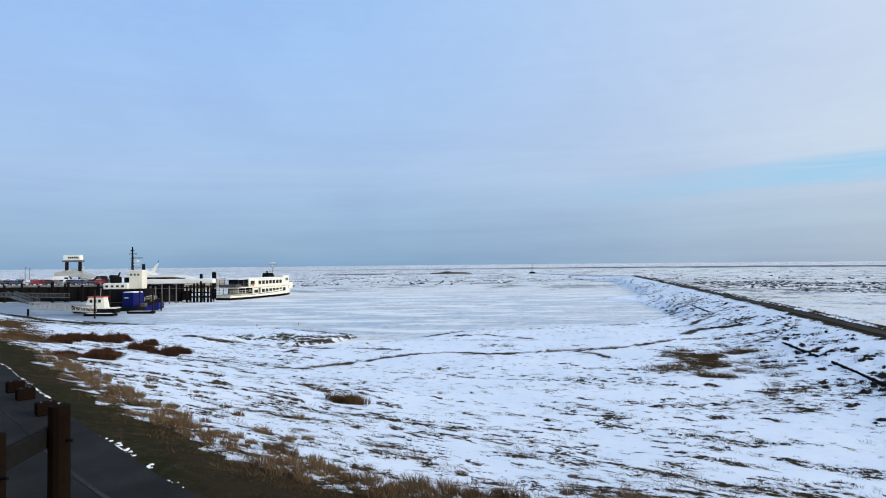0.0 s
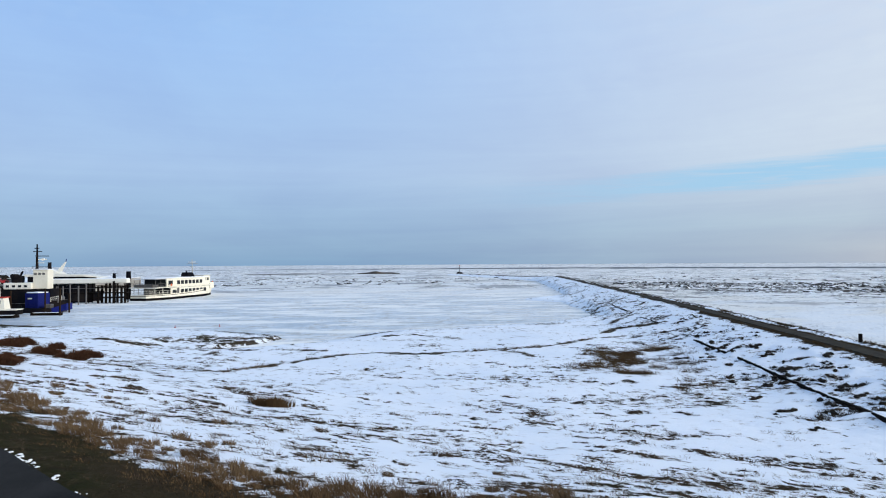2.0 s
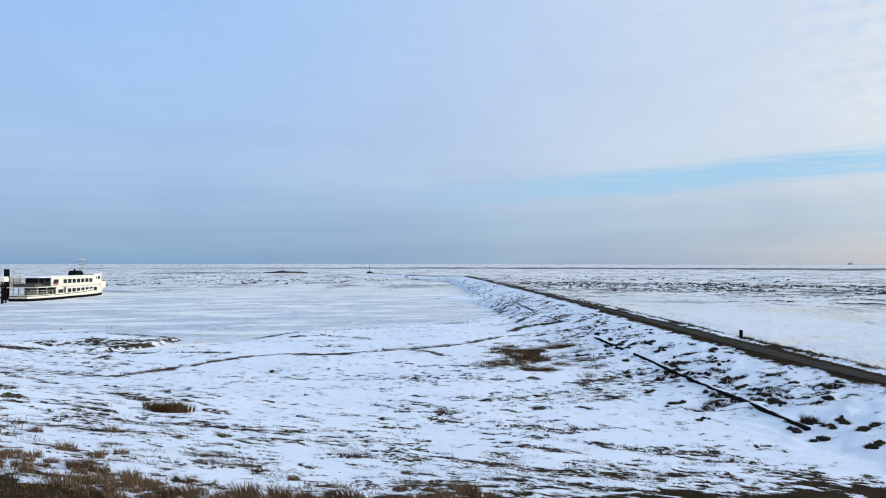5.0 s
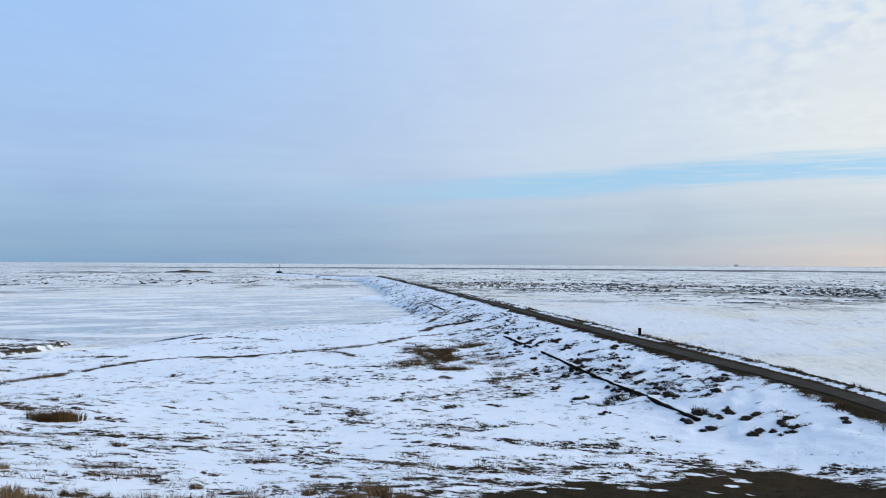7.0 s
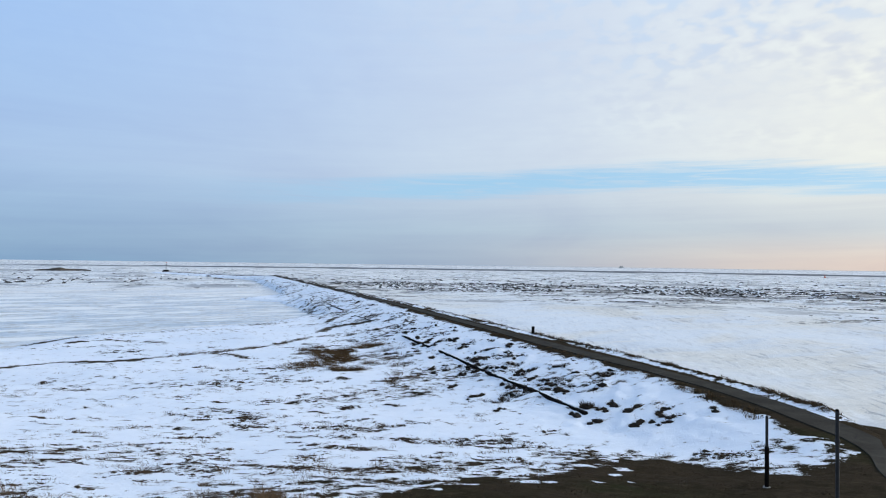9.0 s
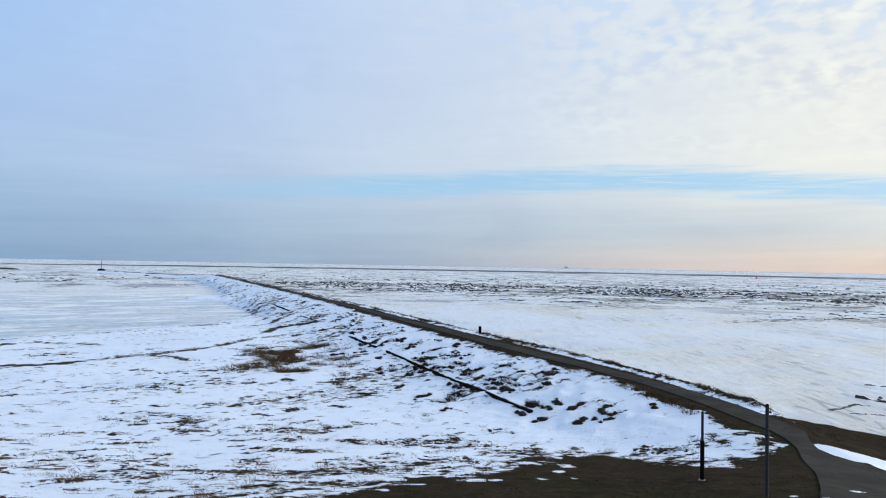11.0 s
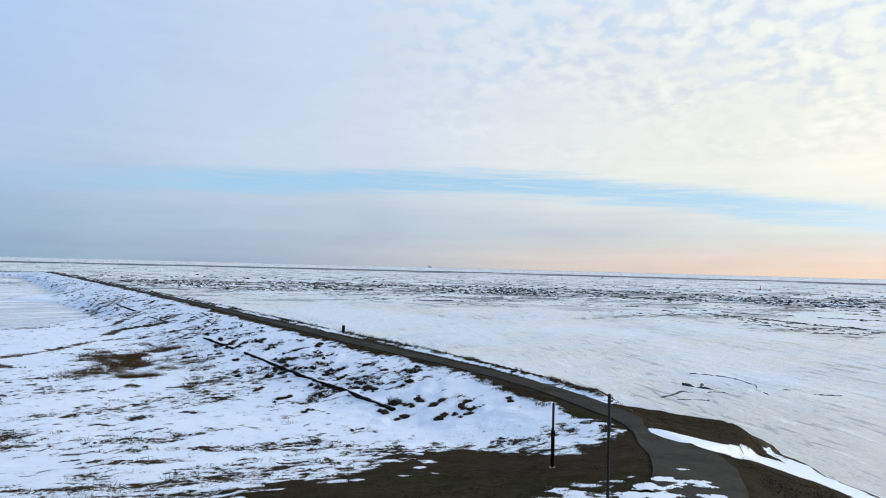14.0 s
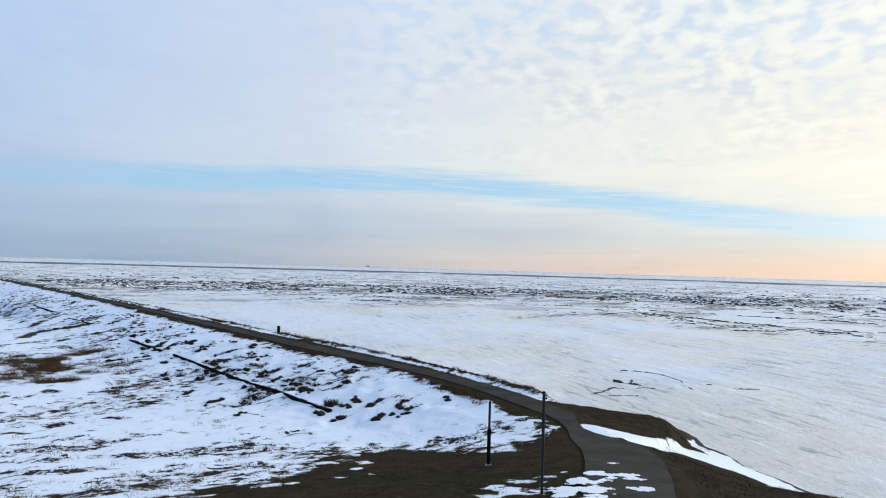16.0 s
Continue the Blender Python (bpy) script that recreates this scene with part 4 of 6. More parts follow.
CLODS = ((27.4, 48.9), (30.4, 51.6), (31.1, 51.0), (27.2, 45.1), (32.4, 49.7), (30.4, 45.8), (32.2, 47.1), (28.6, 40.7), (29.6, 40.6), (24.7, 41.0), (25.2, 37.6), (26.4, 37.6), (22.5, 34.8), (21.9, 31.1), (20.6, 27.2), (33.0, 42.2),
         (30.7, 38.2), (27.6, 32.4), (26.4, 29.4), (25.9, 27.9), (28.8, 30.1), (24.3, 24.4), (27.3, 26.5), (24.2, 23.2), (25.4, 23.6), (25.4, 22.0), (25.7, 20.6), (24.4, 19.9), (24.2, 19.2), (24.4, 21.8), (23.4, 20.2), (27.1, 18.8), (22.8, 22.1), (22.7, 23.6))
heaps = []
for cx, cy in CLODS:
    far = math.hypot(cx, cy) / 45
    run = rng.normal(0.55, 0.35)
    for k in range(int(rng.integers(3, 7))):
        along, off = rng.normal(0, 0.42) * far, rng.normal(0, 0.13) * far
        heaps.append((cx + along * math.cos(run) - off * math.sin(run), cy + along * math.sin(run) + off * math.cos(run), rng.uniform(0.7, 1.5) * (0.6 + 0.4 * far)))
heaps = np.array(heaps)
blades("slope_tussocks", heaps, 0.17, 0.17, 40, 0.008, REED, "dark drooping tussocks on the breakwater's snowy slope", "grass", 1.7)
lumps("slope_clods", heaps * (1, 1, 0.15), DARK_ROCK, "dark bare clods among the tussocks on the slope", "clods", 0.8, 21)
blades("breakwater_tufts", banks, 0.17, 0.19, 30, 0.011, DARK_GRASS, "brown grass tufts on the snowy breakwater slope", "grass", 1.6)
lumps("breakwater_stones", banks[::3] * (1, 1, 0.14), DARK_ROCK, "dark stones and clods on the breakwater slope", "stones", 0.9)


def clump_chance(x, y):
    c = np.zeros(x.shape)
    for cx, cy, cr in CLUMPS:
        c = np.maximum(c, np.where(cy < 42, 0.45, 1.0) * (1 - clump_gap(x, y, cx, cy, 1.3 * cr)))
    return np.clip(c * 1.7, 0, 1) * np.clip((value_noise(x, y, 1.7, 83) - 0.02) * 7, 0.03, 1)


x, y = scatter(16000, 27, 66, 12, 32, clump_chance)
blades("reed_clump", sized(x, y, 0.6, 1.6), 0.34, 0.36, 16, 0.009, REED, "flattened brown reed clumps beside the breakwater", "reeds", 2.2)


def step_chance(x, y):
    c = np.zeros(x.shape)
    for line in MUD_STEPS:
        c = np.maximum(c, 1 - np.abs(polyline(x, y, line)[0]) / 0.8)
    return np.clip(c, 0, 1) * np.clip((value_noise(x, y, 3.0, 84) - 0.02) * 6, 0.03, 1)


x, y = scatter(60000, 40, 104, -36, 30, step_chance)
blades("creek_grass", sized(x[:2200], y[:2200], 0.5, 1.3), 0.20, 0.25, 16, 0.012, REED, "brown grass along the creek edges", "grass", 0.8)


def verge_chance(x, y):
    e, u = polyline(x, y, CREST)
    right = np.clip(1.4 - np.abs(e + 2.05) / 0.4, 0, 1) * np.clip((value_noise(x, y, 2.6, 95) + 0.10) * 5, 0.05, 1)
    left = np.clip(1 - np.abs(e - 1.7) / 0.6, 0, 1) * 0.7
    return np.where((u > 6.6) & (u < 16), np.maximum(right, left), 0)


x, y = scatter(60000, 22, 230, 8, 66, verge_chance)
blades("verge_grass", sized(x, y, 0.6, 1.5), 0.19, 0.2, 24, 0.008, REED, "dark withered grass along the path's verges", "grass", 0.8)


def point_chance(x, y):
    e, u = polyline(x, y, CREST)
    b = in_band(x, y)
    return ((e < -1.6) & (u < 7) & (x > 13) & (b < -0.2) & (height(x, y, False) > 0.25)) * 0.7


x, y = scatter(7000, 14, 45, 58, 98, point_chance)
blades("point_grass", sized(x, y, 0.5, 1.3), 0.085, 0.26, 20, 0.009, DARK_GRASS, "short dark withered grass on the point", "grass", 1.9)


def turf_chance(x, y):
    t, _ = polyline(x, y, TURF_LINE)
    s, _ = polyline(x, y, ROAD_EDGE)
    e, _ = polyline(x, y, CREST)
    return ((t < 0.2) & (s > 0.1) & (np.abs(e) > 1.2)) * 0.8


x, y = scatter(9000, 9, 40, -42, 70, turf_chance)
blades("dyke_turf", sized(x, y, 0.5, 1.3), 0.07, 0.2, 16, 0.008, DARK_GRASS, "short worn winter turf on the dyke's slope", "grass", 1.2)


def road_snow_chance(x, y):
    s, _ = polyline(x, y, ROAD_EDGE)
    return np.clip(1 - np.abs(s - np.interp(np.hypot(x, y), [10, 12, 14.5, 17], [-0.42, -0.27, 0.0, 0.06])) / 0.14, 0, 1) * np.clip((value_noise(x, y, 0.7, 97, 2) + np.interp(np.hypot(x, y), [18.5, 20.5, 28, 34], [0.0, 0.28, 0.28, 0.0])) * 5, 0, 0.6)


x, y = scatter(90000, 8, 40, -42, 10, road_snow_chance)
lumps("road_edge_snow", sized(x, y, 0.014, 0.055), SNOW, "crusts of old snow along the road's edge", "snow", 0.5, 5)


def path_snow_chance(x, y):
    c = np.full(x.shape, -1.0)
    for sx, sy, sr in ((13.6, 5.6, 0.8), (14.6, 5.8, 0.6), (15.6, 5.9, 0.5), (16.0, 5.3, 0.45), (14.8, 4.7, 0.35), (17.4, 6.2, 0.25), (12.8, 5.2, 0.7)):
        c = np.maximum(c, 1 - np.hypot(x - sx, y - sy) / sr)
    return np.clip(c * 2, 0, 1) * (value_noise(x, y, 0.45, 99, 3) > 0.0)


x, y = scatter(60000, 11, 20, 62, 78, path_snow_chance)
lumps("path_snow", np.stack([x, y, rng.uniform(0.02, 0.055, len(x))], 1), SNOW, "patches of trodden old snow on the path", "snow", 0.16, 6, 0.045)

# broken ice out on the flats
x, y = scatter(34000, 90, 800, -40, 98, lambda x, y: np.clip(brashness(x, y) - 0.25, 0, 1) * np.clip((value_noise(x, y, 30, 15, 3) + 0.05) * 5, 0, 1))
r = np.hypot(x, y)
lumps("ice_rubble", np.stack([x, y, rng.uniform(0.2, 0.8, len(x)) * np.clip(r / 250, 0.6, 2.0)], 1), SNOW, "heaped floes of broken sea ice", "ice floes", 0.30, 8)
x, y = scatter(34000, 100, 800, -40, 98, lambda x, y: np.clip(brashness(x, y) - 0.4, 0, 0.6) * np.clip((value_noise(x, y, 18, 16, 3) + 0.0) * 6, 0, 1))
r = np.hypot(x, y)
lumps("dark_floes", np.stack([x, y, rng.uniform(0.2, 0.75, len(x)) * np.clip(r / 250, 0.6, 1.5)], 1), DARK_ICE, "dark ice blocks in ridges", "ice floes", 0.34, 9)
# pressure ridges: belts of dark upended blocks with snow on their tops
spots = []
for base, deep, a0, a1, count in ((222, 9, 30, 99, 900), (250, 17, 24, 99, 5200), (284, 20, 22, 99, 2600), (345, 30, -8, 99, 420), (420, 40, -32, 90, 300), (300, 30, -30, 6, 500)):
    a = rng.uniform(a0, a1, count)
    gx, gy = 250 * np.sin(np.radians(a)), 250 * np.cos(np.radians(a))
    r = base + 22 * value_noise(gx, gy, 90, 300 + base, 2) + rng.normal(0, deep * 0.5, count)
    px, py = r * np.sin(np.radians(a)), r * np.cos(np.radians(a))
    keep = value_noise(a * 1.4, r * 0.12, 1.6, 200 + base, 3) + 0.3 * value_noise(a, r * 0.02, 6.0, 210 + base, 2) > 0.04
    spots.append(np.stack([px, py, rng.uniform(0.25, 1.0, count) ** 1.6 * 0.95], 1)[keep])
spots = np.vstack(spots)
lumps("pressure_ridges", spots, DARK_ICE, "ridges of dark upended ice blocks on the flats", "ice floes", 0.62, 14)
tops = spots[::2] * (1, 1, 0.92)
tops[:, :2] *= 1 + (0.5 * tops[:, 2] / np.hypot(tops[:, 0], tops[:, 1]))[:, None]
lumps("ridge_snow", tops, SNOW, "snow lying on the upended ice blocks", "snow", 0.50, 15, 0.16)


def crack(bm, line, wide, tall, gaps, seed):
    """A buckled seam: a low jagged ridge along a line, broken in places."""
    local = np.random.default_rng(seed)
    p = []
    for (ax, ay), (bx, by) in zip(line, line[1:]):
        n = max(2, int(math.hypot(bx - ax, by - ay) / (wide * 1.1)))
        p += [(ax + (bx - ax) * k / n, ay + (by - ay) * k / n) for k in range(n)]
    p = np.array(p + [line[-1]])
    for _ in range(6):
        p[1:-1] = 0.25 * p[:-2] + 0.5 * p[1:-1] + 0.25 * p[2:]
    swing = value_noise(p[:, 0], p[:, 1], 7 * wide + 0.8, seed, 2) * 7 * wide
    way = np.gradient(p, axis=0)
    way /= np.linalg.norm(way, axis=1)[:, None]
    side = np.stack([-way[:, 1], way[:, 0]], 1)
    p = p + side * swing[:, None] + local.normal(0, 0.16 * wide, p.shape)
    on = value_noise(np.arange(len(p)) * 1.0, np.zeros(len(p)), 7.0, seed + 1, 3) > gaps
    half = wide * local.uniform(0.25, 0.7, len(p)) * np.where(on, 1, 0.05)
    top = tall * local.uniform(0.1, 1.0, len(p)) ** 1.5 * np.where(on, 1, 0.05)
    rows = []
    for q, n, h, z in zip(p, side, half, top):
        rows.append([bm.verts.new((*(q - n * h), -0.02)), bm.verts.new((*(q + n * h * 0.2), z)), bm.verts.new((*(q + n * h), -0.02))])
    for k, (f, g2) in enumerate(zip(rows, rows[1:])):
        if on[k] and on[k + 1]:
            bm.faces.new((f[0], g2[0], g2[1], f[1]))
            bm.faces.new((f[1], g2[1], g2[2], f[2]))


bm = fresh()
for k, (line, wide, tall, gaps) in enumerate((([(45.0, 18.7), (47.1, 18.2), (48.6, 18.0)], 0.42, 0.17, -0.3), ([(50.7, 18.4), (51.2, 17.4), (51.1, 16.2)], 0.42, 0.20, -0.35), ([(51.1, 17.5), (52.6, 17.9)], 0.3, 0.15, -0.4),
                                             ([(56.8, 21.5), (57.9, 17.6), (56.3, 15.2), (51.9, 12.5)], 0.18, 0.09, -0.05), ([(55.4, 13.4), (55.6, 11.4), (54.5, 9.9), (55.8, 8.2)], 0.18, 0.09, -0.04), ([(51.3, 13.8), (50.2, 15.3), (48.0, 17.0)], 0.12, 0.08, -0.02),
                                             ([(46.2, 14.8), (44.5, 17.2)], 0.12, 0.08, 0.0), ([(59.5, 8.6), (60.5, 6.2)], 0.14, 0.1, -0.1))):
    crack(bm, line, wide, tall, gaps, 40 + k)
ob = part("buckled_ice", bm, DARK_ICE)
tagged(ob, "dark buckled slabs along cracks in the ice", "ice cracks", kind="stuff")
bm = fresh()
for k in range(9):
    off, cut = rng.normal(0, 5), rng.uniform(-0.02, 0.12)
    near = [(127.2, 55.6), (134.9, 44.0), (133.8, 36.6), (121.1, 28.2), (116.9, 22.8), (120.4, 15.8), (122, 2)] if k % 2 else [(140.6, 56.0), (139, 42.0), (131.4, 28.9), (124.5, 12.4), (125.9, 4.4), (128, -6)]
    crack(bm, [(px * (1 + off / 130), py * (1 + off / 130)) for px, py in near], 0.42 if k > 1 else 0.55, 0.20 if k > 1 else 0.26, cut if k > 1 else -0.04, 60 + k)
for k in range(16):
    a0, r0 = radians(rng.uniform(30, 95)), rng.uniform(150, 215)
    crack(bm, [((r0 + rng.normal(0, 4)) * math.sin(a0 + 0.05 * j), (r0 + rng.normal(0, 4)) * math.cos(a0 + 0.05 * j)) for j in range(5)], 0.5, 0.26, 0.06, 90 + k)
ob = part("pressure_seams", bm, DARK_ICE)
tagged(ob, "thin dark pressure seams across the smooth ice", "ice cracks", kind="stuff")
# one tall tussock at the toe of the breakwater
blades("toe_tussock", [(24.35 + rng.normal(0, 0.14), 24.3 + rng.normal(0, 0.14), 1.8) for k in range(5)], 0.26, 0.14, 40, 0.010, DARK_GRASS, "tall dark tussock at the breakwater's toe", "grass", 0.6)

# ---- things on the land ----
def bush(x, y, wide, tall, turn):
    z = float(on_ground([x], [y])[0])
    ob = thing("bush", pose(x, y, z, 0, 0, turn), "low leafless red-brown bush on the snowy dyke foot", "bush", "bushes at the dyke foot")
    n, knots = 8000, 11
    ka, kq = rng.uniform(0, 2 * np.pi, knots), np.sqrt(rng.uniform(0, 1, knots))
    kx, ky, kh = wide * 0.72 * kq * np.cos(ka), wide * 0.36 * kq * np.sin(ka), rng.uniform(0.5, 1.0, knots) * (1.05 - 0.5 * kq ** 2)
    pick = rng.integers(0, knots, n)
    ox, oy = rng.normal(0, 0.17 * wide, n), rng.normal(0, 0.13 * wide, n)
    bx, by = kx[pick] + ox * 0.6, ky[pick] + oy * 0.6
    top = tall * kh[pick] * np.exp(-(ox ** 2 + oy ** 2) / (0.26 * wide) ** 2) * rng.uniform(0.55, 1.03, n) + 0.04
    ex, ey = bx + ox * 0.8 + rng.normal(0, 0.08, n), by + oy * 0.8 + rng.normal(0, 0.08, n)
    w = rng.uniform(0.003, 0.008, n)
    th = rng.uniform(0, np.pi, n)
    dx, dy = w * np.cos(th), w * np.sin(th)
    low = np.full(n, -0.15)
    v = np.stack([np.stack([bx - dx, by - dy, low], 1), np.stack([bx + dx, by + dy, low], 1), np.stack([ex + dx, ey + dy, top], 1), np.stack([ex - dx, ey - dy, top * 0.96], 1)], 1)
    twigs = new("crown", mesh_from("crown", v.reshape(-1, 3), (np.arange(n)[:, None] * 4 + [0, 1, 2, 3]).tolist(), RED_BUSH))
    twigs.parent = ob
    bm = fresh()
    for k in range(knots):
        bmesh.ops.create_icosphere(bm, subdivisions=2, radius=1.0, matrix=Matrix.Translation((kx[k], ky[k], -0.05)) @ Matrix.Diagonal((wide * 0.2, wide * 0.15, tall * kh[k] * 0.42, 1)))
    for v in bm.verts:
        v.co += Vector(noise.noise_vector(v.co * 4.1)) * 0.12
    part("core", bm, DARK_GRASS, ob, "dark matted heart of the bush")
    return ob


for bx, by, bw, bt, turn in ((-26.2, 42.7, 1.0, 0.75, 20), (-28.4, 47.6, 1.1, 0.95, 0), (-28.6, 50.4, 1.6, 1.0, 0), (-27.9, 52.2, 1.5, 0.9, 0), (-29.3, 57.0, 1.7, 0.95, 8), (-23.3, 47.4, 1.9, 0.8, -10),
                             (-25.5, 54.9, 1.0, 0.9, 0), (-19.9, 44.6, 1.5, 0.75, 0), (-21.2, 49.8, 1.4, 0.8, 8), (-18.7, 33.4, 1.5, 0.55, 25), (-19.8, 36.4, 1.3, 0.55, 10), (-19.2, 31.8, 1.1, 0.4, 0)):
    bush(bx, by, bw * 0.84, bt * 0.92, turn)


blades("lone_tussock", [(-4.55 + rng.normal(0, 0.32), 29.6 + rng.normal(0, 0.22), rng.uniform(1.0, 1.9)) for k in range(18)], 0.34, 0.20, 120, 0.009, REED, "lone brown grass tussock in the snowy marsh", "grass", 0.8)


def toe_beam(a, b):
    """A tarred timber on edge along the slope's foot, with snow lying on it."""
    a, b = Vector((*a, 0)), Vector((*b, 0))
    za, zb = float(height(np.array([a.x]), np.array([a.y]), False)[0]), float(height(np.array([b.x]), np.array([b.y]), False)[0])
    a.z, b.z = za, zb
    long = (b - a).length
    turn = (b - a).to_track_quat("X", "Z").to_matrix().to_4x4()
    ob = thing("toe_beam", Matrix.Translation(a) @ turn, "long dark tarred timber along the breakwater's foot", "timber beam", "timbers along the breakwater")
    bm = box(fresh(), (0, -0.12, -0.35), (long, 0.12, 0.19), 0.02)
    bmesh.ops.subdivide_edges(bm, edges=[e for e in bm.edges if e.calc_length() > 1], cuts=9)
    for v in bm.verts:
        v.co.z += 0.05 * noise.noise(Vector((v.co.x * 0.6, a.x, 0)))
    part("timber", bm, DARK_WOOD, ob)
    for k in range(int(long / 2.4) + 1):
        part("stake", rod(fresh(), (0.3 + k * 2.4, 0.15, -0.5), (0.3 + k * 2.4, 0.15, 0.17), 0.05), DARK_WOOD, ob)
    bm = fresh()
    for k in range(int(long / 0.9)):
        if rng.uniform() < 0.55:
            box(bm, (0.9 * k + 0.1, -0.02, 0.17), (0.9 * k + rng.uniform(0.5, 1.1), 0.135, 0.235), 0.02)
    part("snow_cap", bm, SNOW, ob, "strips of snow lying on the timber")
    return ob


for a, b in (((31.44, 58.3), (29.53, 49.55)), ((29.02, 46.96), (26.57, 36.79)), ((26.5, 36.5), (25.66, 33.08)), ((25.6, 32.8), (24.83, 28.87)), ((24.75, 28.6), (23.34, 23.44)), ((42.74, 107.6), (39.86, 94.1)), ((37.39, 84.0), (35.61, 74.15))):
    toe_beam(a, b)


def bollard(x, y, z):
    ob = thing("bollard", pose(x, y, z), "short dark wooden bollard beside the path", "bollard")
    part("post", rod(fresh(), (0, 0, -0.3), (0, 0, 0.66), 0.15, 0.14, 12), DARK_WOOD, ob)
    part("cap", rod(fresh(), (0, 0, 0.66), (0, 0, 0.74), 0.17, 0.13, 12), DARK_WOOD, ob)


bollard(38.8, 46.0, 2.45)


def marker_pole(x, y, tall, thick, sleeve, label):
    z = float(on_ground([x], [y])[0])
    ob = thing("marker_pole", pose(x, y, z), label, "pole", "poles by the path")
    part("tube", rod(fresh(), (0, 0, -0.4), (0, 0, tall), thick, thick, 12), GREY_POLE, ob)
    if sleeve:
        part("sleeve", rod(fresh(), (0, 0, 0.02), (0, 0, sleeve), thick * 1.55, thick * 1.55, 12), DARK_WOOD, ob, "darker lower sleeve")
        part("collar", rod(fresh(), (0, 0, sleeve), (0, 0, sleeve + 0.06), thick * 1.8, thick * 1.3, 12), DARK_WOOD, ob)
        part("foot", rod(fresh(), (0, 0, -0.05), (0, 0, 0.03), 0.11, 0.09, 12), CONCRETE, ob, "pale concrete foot")
    else:
        part("clamp", rod(fresh(), (0, 0, tall * 0.72), (0, 0, tall * 0.72 + 0.08), thick * 1.35, thick * 1.35, 12), GREY_POLE, ob)
    part("cap", rod(fresh(), (0, 0, tall), (0, 0, tall + 0.03), thick * 1.1, thick * 0.6, 12), DARK_WOOD, ob)


marker_pole(16.56, 9.85, 1.9, 0.036, 1.05, "slim steel pole with a thicker lower sleeve")
marker_pole(12.9, 6.27, 2.25, 0.034, 0, "tall slim grey steel pole beside the path")


def road_block(x, y, turn):
    ob = thing("road_block", pose(x, y, 5.55, 0, 0, turn), "low dark timber block at the road's edge", "block", "blocks along the road")
    bm = box(fresh(), (-0.21, -0.15, 0), (0.21, 0.15, 0.30), 0.03)
    part("timber", bm, POST_WOOD, ob)
    for k in (-1, 1):
        part("bolt", rod(fresh(), (0.1 * k, 0, 0.29), (0.1 * k, 0, 0.31), 0.025, 0.02, 6), GREY_STEEL, ob)


for bx, by in ((-12.0, 17.6), (-11.05, 16.6), (-9.4, 14.85)):
    road_block(bx, by, 44)


def fence():
    posts = [(-2.19, 3.58), (-2.12, 2.95), (-2.0, 1.7), (-1.9, 0.4)]
    ob = thing("fence", pose(*posts[0], 7.0), "rough brown timber post-and-rail fence on the dyke", "fence")
    m = ob.matrix_world.inverted()
    for px, py in posts:
        top = 8.22
        bm = rod(fresh(), m @ Vector((px, py, 6.2)), m @ Vector((px, py, top)), 0.060, 0.056, 12)
        bm2 = part("post", bm, POST_WOOD, ob)
        part("bolt", rod(fresh(), m @ Vector((px + 0.05, py - 0.02, top - 0.19)), m @ Vector((px + 0.10, py - 0.035, top - 0.19)), 0.008), DARK_HULL, bm2)
    for a, b in zip(posts, posts[1:]):
        a, b = Vector((a[0] - 0.07, a[1], 8.04)), Vector((b[0] - 0.07, b[1], 8.04))
        turn = (b - a).to_track_quat("X", "Z").to_matrix().to_4x4()
        part("rail", box(fresh(), (-0.06, -0.02, -0.055), ((b - a).length - 0.065, 0.02, 0.055), 0.008, m @ Matrix.Translation(a) @ turn), RAIL_WOOD, ob, "greyer flat rail")


fence()

# ---- the harbour ----
def spot(px, depth):
    """Plan place at a bearing given as a tangent in thousandths, and a depth along +y."""
    return px / 1000 * depth, depth


def windows(parent, xs, y, z0, z1, wide, mat, out=-1):
    for x in xs:
        w = part("window", box(fresh(), (x - wide / 2, min(y, y + 0.04 * out), z0), (x + wide / 2, max(y, y + 0.04 * out), z1), 0.01), mat, parent)
        part("frame", box(box(box(box(fresh(), (x - wide / 2 - 0.07, min(y, y + 0.06 * out), z0 - 0.07), (x + wide / 2 + 0.07, max(y, y + 0.06 * out), z0)),
                                  (x - wide / 2 - 0.07, min(y, y + 0.06 * out), z1), (x + wide / 2 + 0.07, max(y, y + 0.06 * out), z1 + 0.07)),
                              (x - wide / 2 - 0.07, min(y, y + 0.06 * out), z0), (x - wide / 2, max(y, y + 0.06 * out), z1)),
                          (x + wide / 2, min(y, y + 0.06 * out), z0), (x + wide / 2 + 0.07, max(y, y + 0.06 * out), z1)), WHITE_PAINT, w)


def hull(bm, long, beam, depth, sheer_aft, sheer_fore, full=0.55, draught=0.6, aft=1.0):
    """A ship's hull: stern at x 0, bow at x long; aft narrows the stern."""
    rings = []
    for k in range(15):
        u = k / 14
        half = beam / 2 * (1 - max(0, (u - full) / (1 - full)) ** 2.2 * 0.98) * min(1, aft + (1 - aft) * math.sqrt(u / 0.22))
        top = sheer_aft + (sheer_fore - sheer_aft) * u ** 2.5
        x = long * u
        flare = 0.72 + 0.28 * (1 - u)
        over = long * 0.035 * u ** 6
        rings.append([(x - over, -half * flare, -draught), (x, -half, 0.35), (x + over, -half, top), (x + over, half, top), (x, half, 0.35), (x - over, half * flare, -draught)])
    return loft(bm, rings)


